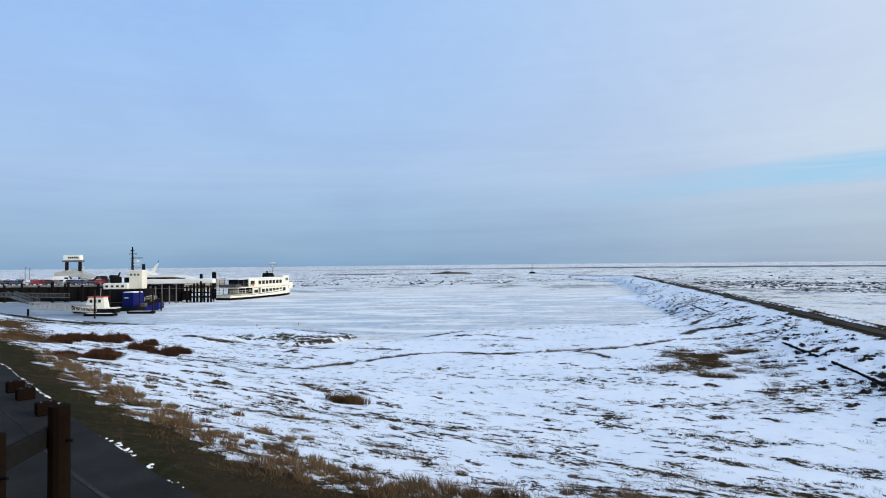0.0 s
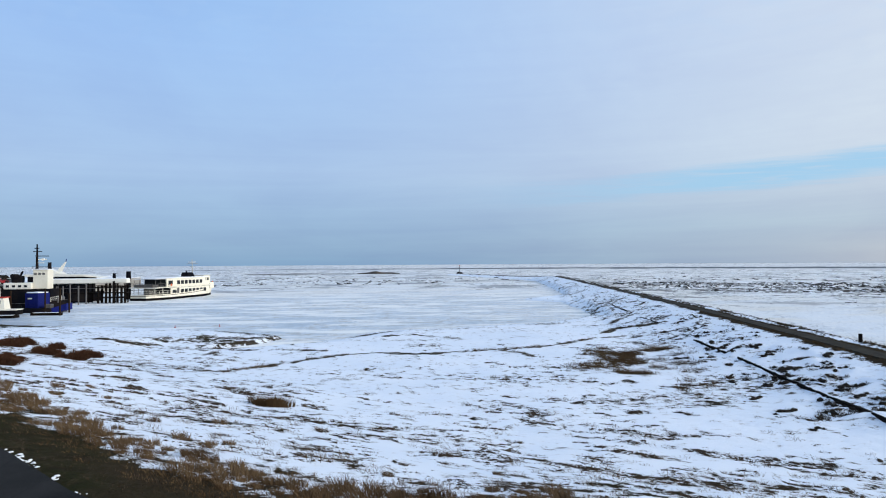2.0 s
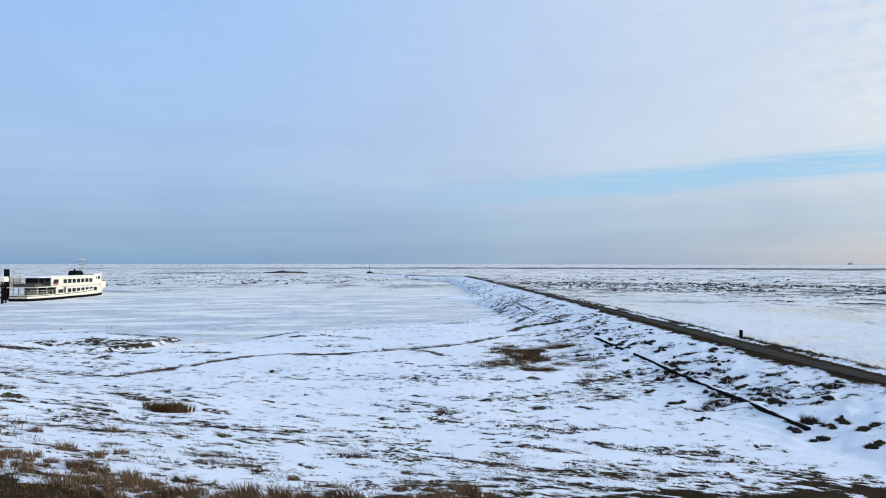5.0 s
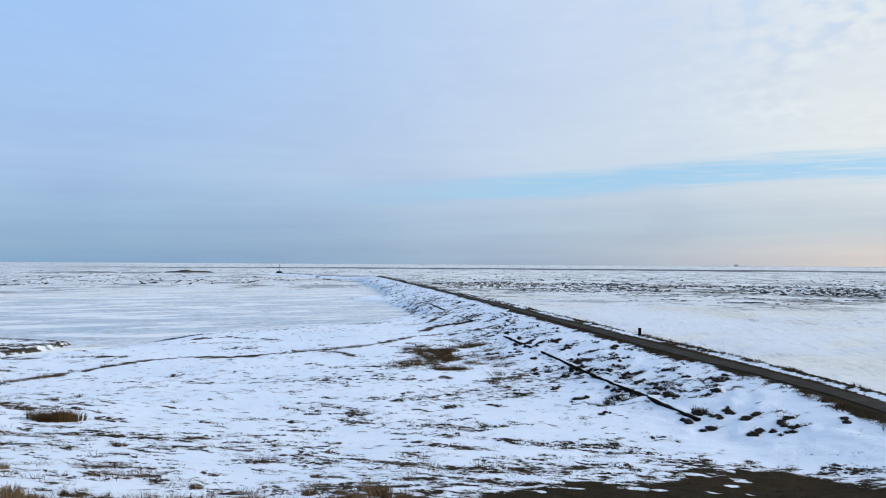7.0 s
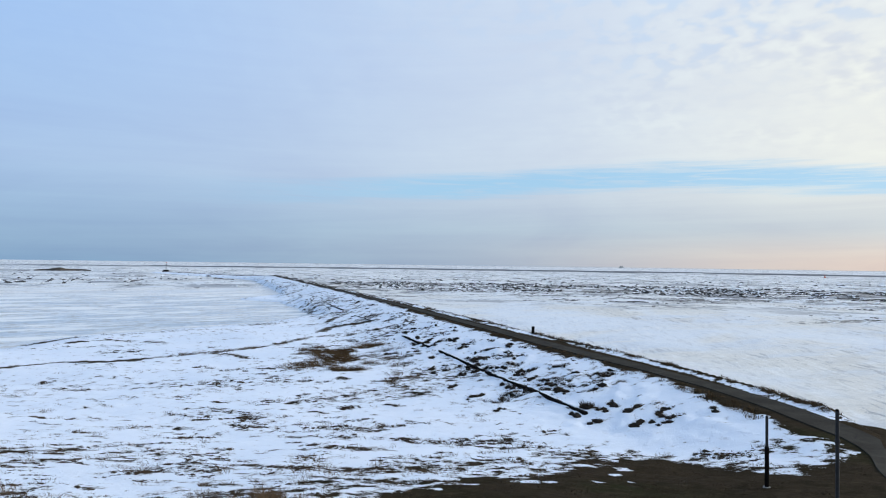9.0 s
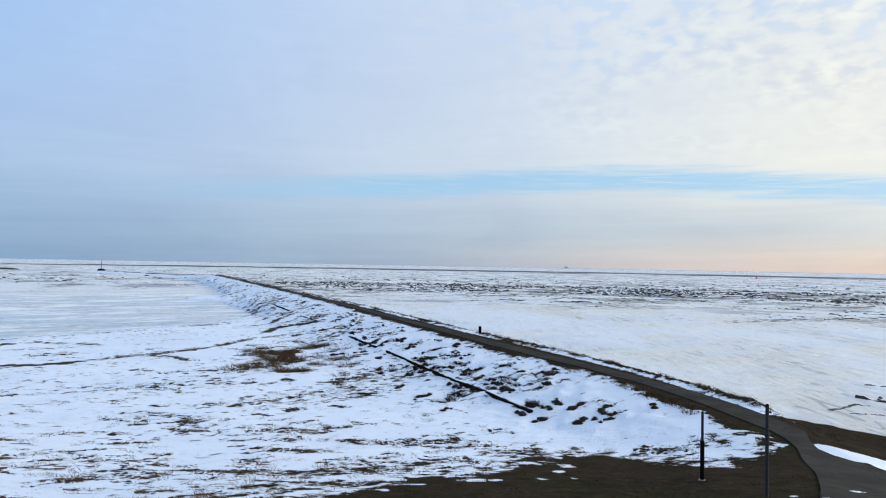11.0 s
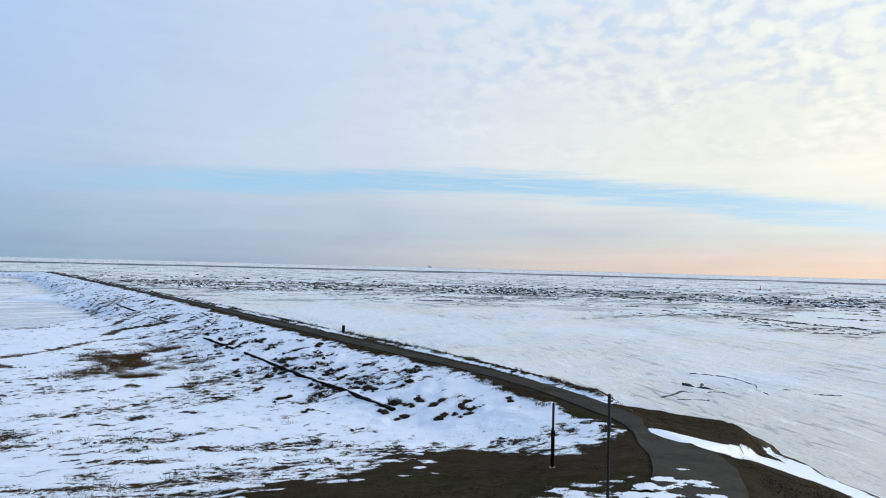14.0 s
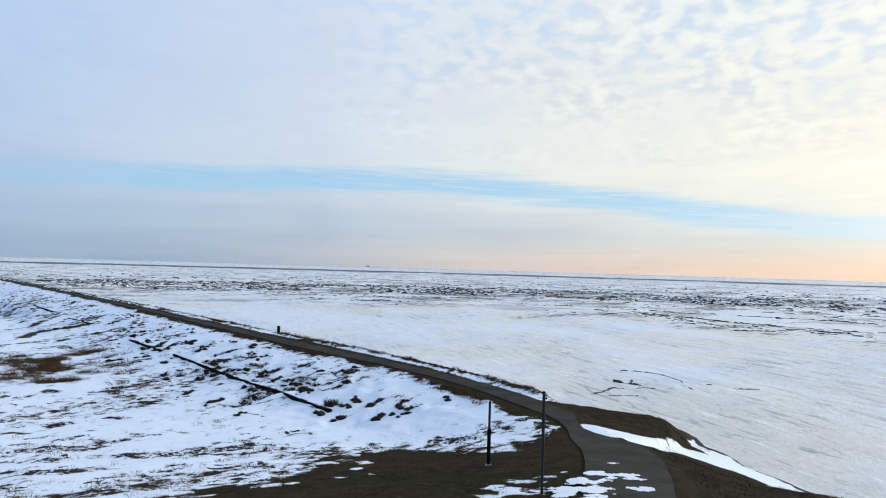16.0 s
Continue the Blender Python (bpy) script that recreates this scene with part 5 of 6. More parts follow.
def belt(bm, long, beam, z0, z1, full=0.55, sheer=0.0, aft=1.0):
    """A strake that follows a hull, a little proud of it all round."""
    rings = []
    for k in range(15):
        u = k / 14
        half = beam / 2 * (1 - max(0, (u - full) / (1 - full)) ** 2.2 * 0.98) * min(1, aft + (1 - aft) * math.sqrt(u / 0.22)) + 0.05
        lift = sheer * u ** 2.5
        x = long * u + 0.03 - (0.09 if k == 0 else 0)
        rings.append([(x, -half, z0 + lift), (x, -half, z1 + lift), (x, half, z1 + lift), (x, half, z0 + lift)])
    return loft(bm, rings)


def railing(parent, pts, tall=1.0, mat=None):
    mat = mat or WHITE_PAINT
    for a, b in zip(pts, pts[1:]):
        a, b = Vector(a), Vector(b)
        n = max(1, int((b - a).length / 1.3))
        for k in range(n + 1):
            p = a.lerp(b, k / n)
            part("stanchion", rod(fresh(), p, p + Vector((0, 0, tall)), 0.03, 0.03, 5), mat, parent)
        for h in (0.5, 1.0):
            part("rail", rod(fresh(), a + Vector((0, 0, tall * h)), b + Vector((0, 0, tall * h)), 0.03, 0.03, 5), mat, parent)


def passenger_ferry():
    way = math.degrees(math.atan2(33.0, 9.4))
    ob = thing("passenger_ferry", pose(-58.2, 165.7, 0, 0, 0, way), "cream-white two-deck passenger ferry moored in the ice", "ferry")
    long, beam = 34.3, 7.9
    part("hull", hull(fresh(), long, beam, 2, 1.35, 3.2, aft=0.55), CREAM_PAINT, ob)
    part("waterline_band", belt(fresh(), long, beam, -0.3, 0.62, aft=0.55), DARK_HULL, ob, "dark blue-black band along the waterline")
    part("rubbing_strake", belt(fresh(), long, beam + 0.12, 1.12, 1.22, sheer=1.2, aft=0.55), DARK_WOOD, ob, "dark rubbing strake")
    # this dark strip is the shade line below the upper deck, built as a part
    part("deck_edge", box(fresh(), (8.0, -3.72, 3.0), (28.0, -3.6, 3.16), 0.02), DARK_WOOD, ob, "dark strip painted for shade under the upper deck")
    part("awning", box(fresh(), (2.4, -3.2, 5.35), (7.0, 3.2, 5.5), 0.05), SNOW, ob, "snow-covered awning over the aft deck")
    for kx, ky in ((2.6, -3.0), (4.8, -3.0), (2.6, 3.0), (4.8, 3.0)):
        part("awning_post", rod(fresh(), (kx, ky, 3.25), (kx, ky, 5.4), 0.06, 0.06, 6), GREY_STEEL, ob)
    part("aft_door", box(fresh(), (11.2, -3.6, 1.3), (12.2, -3.54, 2.9), 0.02), GREY_STEEL, ob, "dark side door")
    lower = part("lower_saloon", box(fresh(), (8.5, -3.55, 1.2), (27.5, 3.55, 3.05), 0.12), CREAM_PAINT, ob)
    windows(lower, [10.0], -3.55, 1.55, 2.4, 1.9, DARK_GLASS)
    windows(lower, [13.6 + 1.9 * k for k in range(7)], -3.55, 1.5, 2.5, 1.5, DARK_GLASS)
    part("upper_deck", box(fresh(), (1.2, -3.85, 3.05), (29.0, 3.85, 3.25), 0.05), WHITE_PAINT, ob)
    upper = part("upper_saloon", box(fresh(), (7.0, -3.3, 3.25), (26.0, 3.3, 5.5), 0.15), CREAM_PAINT, ob)
    windows(upper, [8.6], -3.3, 3.85, 4.9, 2.0, DARK_GLASS)
    windows(upper, [12.2 + 1.85 * k for k in range(7)], -3.3, 3.85, 4.85, 1.45, DARK_GLASS)
    part("roof", box(fresh(), (6.2, -3.6, 5.5), (26.8, 3.6, 5.68), 0.06), SNOW, ob, "roof under settled snow")
    house = part("wheelhouse", box(fresh(), (26.0, -2.6, 3.25), (29.6, 2.6, 5.9), 0.2), CREAM_PAINT, ob)
    windows(house, [26.9, 28.3], -2.6, 4.5, 5.3, 1.0, DARK_GLASS)
    part("wheelhouse_roof", box(fresh(), (25.7, -2.9, 5.9), (30.0, 2.9, 6.05), 0.05), WHITE_PAINT, house)
    part("fore_bulwark", box(fresh(), (29.0, -2.9, 2.0), (31.5, 2.9, 3.9), 0.3), CREAM_PAINT, ob)
    funnel = part("funnel", loft(fresh(), [[(20.2, -1.1, 5.6), (24.0, -1.1, 5.6), (24.0, 1.1, 5.6), (20.2, 1.1, 5.6)], [(20.6, -0.9, 6.9), (23.0, -0.9, 6.9), (23.0, 0.9, 6.9), (20.6, 0.9, 6.9)]]), DARK_HULL, ob, "black funnel casing")
    part("exhaust", rod(fresh(), (21.4, 0, 6.9), (21.3, 0, 7.4), 0.2), DARK_HULL, funnel)
    mast = part("mast", rod(fresh(), (24.6, 0, 5.6), (24.2, 0, 10.6), 0.16, 0.07), PALE_STEEL, ob)
    for z, w in ((7.4, 1.2), (8.5, 0.9), (9.4, 1.6)):
        part("crosstree", rod(fresh(), (24.4, -w, z), (24.4, w, z), 0.06), PALE_STEEL, mast)
    part("radar", box(fresh(), (24.0, -1.0, 9.7), (24.3, 1.0, 9.95), 0.03), WHITE_PAINT, mast)
    railing(ob, [(8.4, -3.75, 1.4), (2.2, -3.2, 1.4), (0.4, -2.1, 1.4), (0.4, 2.1, 1.4)])
    railing(ob, [(7.0, -3.75, 3.25), (1.4, -3.75, 3.25), (1.4, 3.75, 3.25), (7.0, 3.75, 3.25)], 1.0, GREY_STEEL)
    railing(ob, [(30.0, -2.7, 3.4), (33.5, -0.6, 3.5)], 0.9)
    for k, y in ((2.4, -2.9), (5.0, -3.4), (2.4, 2.9), (5.0, 3.4)):
        part("deck_pillar", rod(fresh(), (k, y, 1.3), (k, y, 3.1), 0.09), PALE_STEEL, ob)
    # two added dark panels stand in for the shade in the open aft decks
    part("aft_shade_panel", box(fresh(), (8.3, -3.3, 1.4), (8.48, 3.3, 2.95)), DARK_GLASS, ob, "dark panel for the shade inside the aft deck")
    part("upper_shade_panel", box(fresh(), (6.8, -3.0, 3.4), (6.98, 3.0, 5.3)), DARK_GLASS, ob, "dark panel for the shade inside the aft deck")
    part("stair", box(fresh(), (3.2, -0.8, 1.35), (6.0, 0.8, 3.0), 0.1), GREY_STEEL, ob, "dark companionway")
    part("bench_locker", box(fresh(), (2.0, -2.6, 3.25), (4.4, 2.6, 4.0), 0.08), GREY_STEEL, ob, "dark deck lockers")
    for k, y in ((31.5, -1.9), (8.2, -3.4)):
        part("lifebuoy", rod(fresh(), (k, y - 0.4, 3.8), (k, y - 0.5, 3.8), 0.35, 0.35, 12), ORANGE_PAINT, ob, "orange lifebuoy")


passenger_ferry()


def work_vessel():
    x, y = spot(-540, 136.5)
    ob = thing("work_vessel", pose(x, y, 0, 0, 0, 3), "dark-hulled work vessel with white bridge and tall mast", "ship")
    part("hull", hull(fresh(), 11.6, 5.2, 2, 1.5, 2.1, 0.65), DARK_HULL, ob)
    part("sheer_rail", belt(fresh(), 11.6, 5.2, 1.42, 1.5, 0.65, 0.6), GREY_STEEL, ob, "worn steel rail")
    low = part("deckhouse", box(fresh(), (0.6, -2.0, 4.3), (5.7, 2.0, 5.6), 0.12), WHITE_PAINT, ob)
    windows(low, [1.4, 2.5, 3.6, 4.7], -2.0, 4.7, 5.15, 0.6, DARK_GLASS)
    part("engine_casing", box(fresh(), (0.4, -2.2, 1.4), (9.4, 2.2, 4.3), 0.08), DARK_HULL, ob, "dark bulwark and casing")
    mid = part("bridge", box(fresh(), (5.7, -1.3, 4.3), (8.5, 1.3, 8.2), 0.12), CREAM_PAINT, ob)
    windows(mid, [6.2, 6.95, 7.7], -1.3, 7.15, 7.6, 0.5, GREY_STEEL)
    part("bridge_roof", box(fresh(), (5.5, -1.5, 8.2), (8.7, 1.5, 8.36), 0.05), SNOW, mid, "snow on the bridge roof")
    railing(ob, [(5.6, -1.45, 8.36), (8.6, -1.45, 8.36)], 0.5, GREY_STEEL)
    part("funnel", rod(fresh(), (8.1, 0.4, 8.3), (8.1, 0.4, 9.7), 0.36, 0.32, 10), DARK_HULL, ob, "black exhaust")
    mast = part("mast", rod(fresh(), (5.9, 0, 8.1), (5.9, 0, 13.4), 0.30, 0.14), DARK_HULL, ob, "black lattice mast")
    for z, a, b in ((12.6, -0.5, 0.4), (11.9, -0.7, 0.9), (11.0, -0.4, 2.2), (10.3, 0.0, 1.8), (9.6, -0.3, 1.3)):
        part("yard", rod(fresh(), (5.9 + a, 0, z), (5.9 + b, 0, z), 0.08), DARK_HULL if z > 10.5 else WHITE_PAINT, mast)
    part("searchlight", rod(fresh(), (7.6, -1.0, 10.3), (7.6, -1.5, 10.3), 0.22, 0.26, 10), WHITE_PAINT, mast)
    crane = part("deck_crane", box(fresh(), (1.4, -0.8, 5.5), (3.4, 0.8, 7.0), 0.3), DARK_HULL, ob, "dark deck crane and winch")
    part("crane_arm", rod(fresh(), (2.6, 0, 6.6), (3.2, 0.2, 7.9), 0.25, 0.15), DARK_HULL, crane)
    part("winch_drum", rod(fresh(), (1.8, -1.0, 6.9), (1.8, 1.0, 6.9), 0.45, 0.45, 12), DARK_HULL, crane)
    for k in range(4):
        part("tyre_fender", rod(fresh(), (2.0 + 2.0 * k, -2.75, 0.9), (2.0 + 2.0 * k, -3.0, 0.9), 0.42, 0.42, 12), TYRE, ob, "black tyre fender")
    railing(ob, [(9.4, -2.2, 1.7), (11.0, -1.2, 2.0)], 0.9)
    part("wheel_platform", box(fresh(), (9.4, -1.6, 1.5), (10.6, 1.6, 2.6), 0.1), GREY_STEEL, ob)


work_vessel()


def blue_container():
    x, y = spot(-517, 129.5)
    deck = thing("work_raft", pose(x, y, 0), "low dark steel work raft frozen into the ice", "raft")
    part("deck", box(fresh(), (-1.2, -1.6, -0.3), (6.2, 2.2, 0.8), 0.06), DARK_HULL, deck)
    part("bow_plate", loft(fresh(), [[(6.2, -1.6, -0.3), (6.2, 2.2, -0.3), (6.2, 2.2, 0.9), (6.2, -1.6, 0.9)], [(8.6, -0.9, 0.5), (8.6, 1.5, 0.5), (8.6, 1.5, 1.7), (8.6, -0.9, 1.7)]]), BLUE_PAINT, deck, "blue raised bow")
    part("winch", box(fresh(), (4.6, -0.6, 0.8), (5.6, 0.6, 1.6), 0.1), GREY_STEEL, deck, "small rusty deck winch")
    x, y = spot(-494.5, 131)
    ob = thing("shipping_container", pose(x, y, 0.8, 0, 0, -17.7), "dark blue steel container with snow on top", "container")
    body = part("body", box(fresh(), (-1.35, -1.35, 0), (1.35, 1.35, 2.9), 0.03), BLUE_PAINT, ob)
    for k in range(9):
        u = -1.2 + 0.28 * k
        part("corrugation", box(fresh(), (u, -1.39, 0.15), (u + 0.14, -1.35, 2.75), 0.01), BLUE_PAINT, body)
        part("corrugation", box(fresh(), (1.35, u, 0.15), (1.39, u + 0.14, 2.75), 0.01), BLUE_PAINT, body)
    for px, py in ((-1.37, -1.37), (1.37, -1.37), (1.37, 1.37)):
        part("corner_post", box(fresh(), (px - 0.06, py - 0.06, 0), (px + 0.06, py + 0.06, 2.92)), BLUE_PAINT, ob)
    part("snow_cap", box(fresh(), (-1.3, -1.3, 2.9), (1.3, 1.3, 3.1), 0.08), SNOW, ob, "settled snow")
    part("sign_plate", box(fresh(), (-0.9, -1.42, 1.75), (0.1, -1.395, 2.0)), WHITE_PAINT, body, "small white plate")


blue_container()


def fast_catamaran():
    x, y = spot(-512, 166)
    ob = thing("fast_catamaran", pose(x, y, 0, 0, 0, 0), "white passenger catamaran with dark window bands", "ship")
    for k in (-2.6, 2.6):
        bm = hull(fresh(), 17, 1.9, 2, 2.2, 2.6, 0.7)
        bm.transform(Matrix.Translation((0, k, 0)))
        part("hull", bm, DARK_HULL, ob, "dark slim hull")
    main = part("main_deck", box(fresh(), (0.5, -3.8, 2.2), (15.0, 3.8, 4.5), 0.25), DARK_HULL, ob, "dark glazed main deck")
    for k in range(7):
        part("mullion", box(fresh(), (1.4 + 2 * k, -3.84, 2.6), (1.6 + 2 * k, -3.8, 4.2)), GREY_STEEL, main)
    part("deck_edge", box(fresh(), (0.0, -4.1, 4.5), (16.4, 4.1, 5.0), 0.15), WHITE_PAINT, ob)
    part("upper_cabin", box(fresh(), (2.0, -3.0, 5.0), (15.5, 3.0, 6.35), 0.1), DARK_HULL, ob, "dark upper window band")
    part("upper_roof", loft(fresh(), [[(1.5, -3.3, 6.35), (1.5, 3.3, 6.35), (1.5, 3.3, 6.9), (1.5, -3.3, 6.9)], [(15.0, -3.3, 6.3), (15.0, 3.3, 6.3), (15.0, 3.3, 6.8), (15.0, -3.3, 6.8)], [(18.5, -2.4, 6.0), (18.5, 2.4, 6.0), (18.5, 2.4, 6.15), (18.5, -2.4, 6.15)]]), WHITE_PAINT, ob)
    pilot = part("pilot_house", loft(fresh(), [[(3.0, -2.0, 6.9), (9.0, -2.0, 6.9), (9.0, 2.0, 6.9), (3.0, 2.0, 6.9)], [(3.4, -1.7, 7.9), (7.2, -1.7, 7.9), (7.2, 1.7, 7.9), (3.4, 1.7, 7.9)]]), WHITE_PAINT, ob)
    windows(pilot, [4.2, 5.4, 6.5], -1.95, 7.2, 7.65, 0.9, DARK_GLASS)
    mast = part("mast", loft(fresh(), [[(7.6, -0.2, 7.9), (8.5, -0.2, 7.6), (8.5, 0.2, 7.6), (7.6, 0.2, 7.9)], [(9.3, -0.08, 10.0), (9.6, -0.08, 10.0), (9.6, 0.08, 10.0), (9.3, 0.08, 10.0)]]), WHITE_PAINT, ob, "raked white mast")
    part("mast_light", rod(fresh(), (9.45, 0, 10.0), (9.55, 0, 10.7), 0.12, 0.08), BLUE_PAINT, mast)


fast_catamaran()


def covered_walkway():
    x, y = spot(-474, 159)
    ob = thing("covered_walkway", pose(x, y, 0), "long white-roofed boarding walkway on timber posts", "walkway")
    part("roof", box(fresh(), (0, -1.2, 4.75), (17.3, 1.2, 5.75), 0.15), WHITE_PAINT, ob)
    part("roof_snow", box(fresh(), (0.1, -1.1, 5.75), (17.2, 1.1, 5.9), 0.06), SNOW, ob, "settled snow")
    part("deck", box(fresh(), (0, -1.1, 2.3), (17.3, 1.1, 2.55), 0.03), DARK_WOOD, ob)
    for k in range(5):
        for s in (-1.0, 1.0):
            part("post", rod(fresh(), (0.4 + 4.1 * k, s, -1.0), (0.4 + 4.1 * k, s, 4.8), 0.15, 0.15, 8), DARK_WOOD, ob)
    part("handrail", box(fresh(), (0, -1.15, 3.5), (17.3, -1.05, 3.6)), GREY_STEEL, ob)
    # plain dark block added in place of the catamaran's hull end
    part("hull_block", box(fresh(), (3.6, -0.9, 0.4), (7.9, 0.9, 4.2), 0.08), DARK_HULL, ob, "dark hull block under the roof")


covered_walkway()


def pile(px, depth, top, radius, mat, label, group="harbour piles", cap=None):
    x, y = spot(px, depth)
    ob = thing("mooring_pile", pose(x, y, 0), label, "pile", group)
    part("shaft", rod(fresh(), (0, 0, -1.0), (0, 0, top), radius, radius * 0.94, 10), mat, ob)
    part("cap", rod(fresh(), (0, 0, top), (0, 0, top + radius * 0.5), radius * 1.08, radius * 0.8, 10), cap or mat, ob)


pile(-365.5, 174, 7.1, 0.62, DARK_HULL, "thick black steel mooring pile")
pile(-386.0, 160, 6.9, 0.38, DARK_HULL, "slim black steel mooring pile")
pile(-556, 111, 5.0, 0.16, OLD_WOOD, "thin weathered timber mooring pile")
pile(-463, 120.5, 4.9, 0.16, OLD_WOOD, "thin weathered timber mooring pile")
pile(-662, 111, 1.7, 0.2, DARK_WOOD, "short dark timber pile in the ice")
for px, top in ((-484, 4.6), (-532, 4.2), (-450, 3.6)):
    pile(px, 128, top, 0.15, OLD_WOOD, "thin weathered timber mooring pile")
for px, deep, top in ((-468, 139, 4.6), (-459, 147, 4.4), (-449, 150, 4.9), (-437, 152, 4.3), (-426, 154, 4.6)):
    pile(px, deep, top, 0.16, GREY_STEEL, "slim grey steel mooring post")
for k, px in enumerate((-700, -672, -645, -624, -603, -598, -576, -550)):
    pile(px, 165, (4.4, 4.9, 4.2, 5.0, 4.6, 4.9, 4.3, 4.5)[k], 0.32, DARK_WOOD, "dark timber fender pile before the quay", "fender piles")
pile(-623, 160, 5.6, 0.3, DARK_WOOD, "dark timber pile with a red top", cap=RED_PAINT)


def jetty():
    x, y = spot(-393, 157)
    ob = thing("jetty", pose(x, y, 0), "open timber pile jetty with cross beams", "jetty")
    for k in range(4):
        for d in (0, 2.2):
            part("post", rod(fresh(), (-2.5 + 1.75 * k, d, -1), (-2.5 + 1.75 * k, d, 4.7 + 0.6 * ((k * 7) % 3 - 1)), 0.30, 0.27, 8), DARK_WOOD, ob)
    for z in (1.2, 3.7):
        for d in (-0.25, 2.45):
            part("beam", box(fresh(), (-3.0, d - 0.12, z), (3.5, d + 0.12, z + 0.3), 0.02), DARK_WOOD, ob)
    for k in range(9):
        part("plank", box(fresh(), (-3.0 + 0.72 * k, -0.5, 4.2), (-2.4 + 0.72 * k, 2.7, 4.28), 0.01), OLD_WOOD, ob)
    

jetty()


def quay():
    bm = box(fresh(), (-250, 169, -1.5), (-91, 262, 4.1))
    ob = part("quay", bm, CONCRETE)
    tagged(ob, "concrete ferry quay with a snowy top", "quay", kind="structure")
    part("sheet_piling", box(fresh(), (-250, 168.5, -1.5), (-91, 169, 3.9)), DARK_WALL, ob)
    for k in range(60):
        part("fender_beam", box(fresh(), (-249 + 2.6 * k, 168.2, -0.2), (-248.5 + 2.6 * k, 168.5, 3.8), 0.03), DARK_WOOD, ob)
    part("snow_cover", box(fresh(), (-250, 169.2, 4.1), (-91.2, 262, 4.23), 0.05), SNOW, ob, "trodden snow")
    part("kerb", box(fresh(), (-250, 169.0, 4.11), (-91, 169.5, 4.4), 0.05), CONCRETE, ob)


quay()


def quay_rail():
    ob = thing("quay_railing", pose(-124, 169.6, 4.23), "low dark steel railing along the quay edge", "railing")
    for k in range(13):
        part("stanchion", rod(fresh(), (2.6 * k, 0, 0), (2.6 * k, 0, 1.0), 0.05, 0.05, 6), GREY_STEEL, ob)
    for z in (0.5, 1.0):
        part("rail", rod(fresh(), (0, 0, z), (31.2, 0, z), 0.04, 0.04, 6), GREY_STEEL, ob)


quay_rail()


def car(x, y, turn, paint, label, group="cars on the quay"):
    ob = thing("parked_car", pose(x, y, 4.23, 0, 0, turn), label, "car", group)
    prof = [(-2.1, 0.35), (-2.15, 0.85), (-1.75, 0.98), (-1.25, 1.46), (0.45, 1.48), (1.15, 1.0), (2.0, 0.85), (2.12, 0.4)]
    rings = [[(px, w * (0.82 if pz > 1.2 else 1.0), pz) for px, pz in prof] for w in (-0.85, 0.85)]
    body = part("body", loft(fresh(), rings), paint, ob)
    side = [(-1.2, 1.02), (-0.95, 1.40), (0.35, 1.41), (0.85, 1.03)]
    for s in (-1, 1):
        part("side_window", loft(fresh(), [[(px, s * (0.86 - 0.22 * (pz - 1.0)), pz) for px, pz in side], [(px, s * (0.83 - 0.22 * (pz - 1.0)), pz) for px, pz in side]]), DARK_GLASS, body)
    for wx in (-1.3, 1.3):
        for s in (-1, 1):
            wheel = part("wheel", rod(fresh(), (wx, s * 0.70, 0.32), (wx, s * 0.88, 0.32), 0.32, 0.32, 14), TYRE, ob)
            part("rim", rod(fresh(), (wx, s * 0.86, 0.32), (wx, s * 0.895, 0.32), 0.19, 0.19, 10), PALE_STEEL, wheel)
    part("roof_snow", box(fresh(), (-1.15, -0.62, 1.46), (0.40, 0.62, 1.54), 0.03), SNOW, ob, "settled snow")
    for s in (-1, 1):
        part("headlight", box(fresh(), (2.0, s * 0.6 - 0.15, 0.68), (2.14, s * 0.6 + 0.15, 0.82), 0.02), PALE_STEEL, ob)
        part("tail_light", box(fresh(), (-2.17, s * 0.65 - 0.12, 0.72), (-2.08, s * 0.65 + 0.12, 0.9), 0.02), RED_PAINT, ob)


names = ("black", "grey", "red", "white", "dark blue")
for k in range(17):
    paint = (0, 1, 0, 4, 0, 3, 2, 2, 0, 1, 3, 0, 4, 1, 0, 2, 0)[k]
    car(*spot(-714 + 11.2 * k, 176.5 + (k * 5 % 3) * 1.2), 80 + (k * 37) % 23, CAR_PAINTS[paint], names[paint] + " parked car on the snowy quay")
for k in range(9):
    paint = (1, 3, 0, 4, 2, 0, 1, 0, 3)[k]
    car(*spot(-712 + 20 * k, 192 + (k % 2) * 2), 5 + (k * 29) % 17, CAR_PAINTS[paint], names[paint] + " car parked behind others on the quay")


def van(px, depth, turn, label):
    x, y = spot(px, depth)
    ob = thing("delivery_van", pose(x, y, 4.23, 0, 0, turn), label, "van", "vans on the quay")
    prof = [(-2.6, 0.4), (-2.65, 2.2), (-2.5, 2.35), (1.2, 2.35), (1.9, 1.4), (2.6, 1.2), (2.7, 0.45)]
    body = part("body", loft(fresh(), [[(px, w, pz) for px, pz in prof] for w in (-0.95, 0.95)]), WHITE_PAINT, ob)
    part("windscreen", loft(fresh(), [[(1.25, w, 2.25), (1.85, w, 1.45), (1.9, w, 1.45), (1.3, w, 2.28)] for w in (-0.8, 0.8)]), DARK_GLASS, body)
    part("side_window", box(fresh(), (0.3, -0.98, 1.4), (1.3, -0.94, 2.0), 0.02), DARK_GLASS, body)
    for wx in (-1.7, 1.7):
        for s in (-1, 1):
            part("wheel", rod(fresh(), (wx, s * 0.75, 0.35), (wx, s * 0.97, 0.35), 0.35, 0.35, 14), TYRE, ob)


van(-604, 184, 10, "white delivery van parked on the snowy quay")


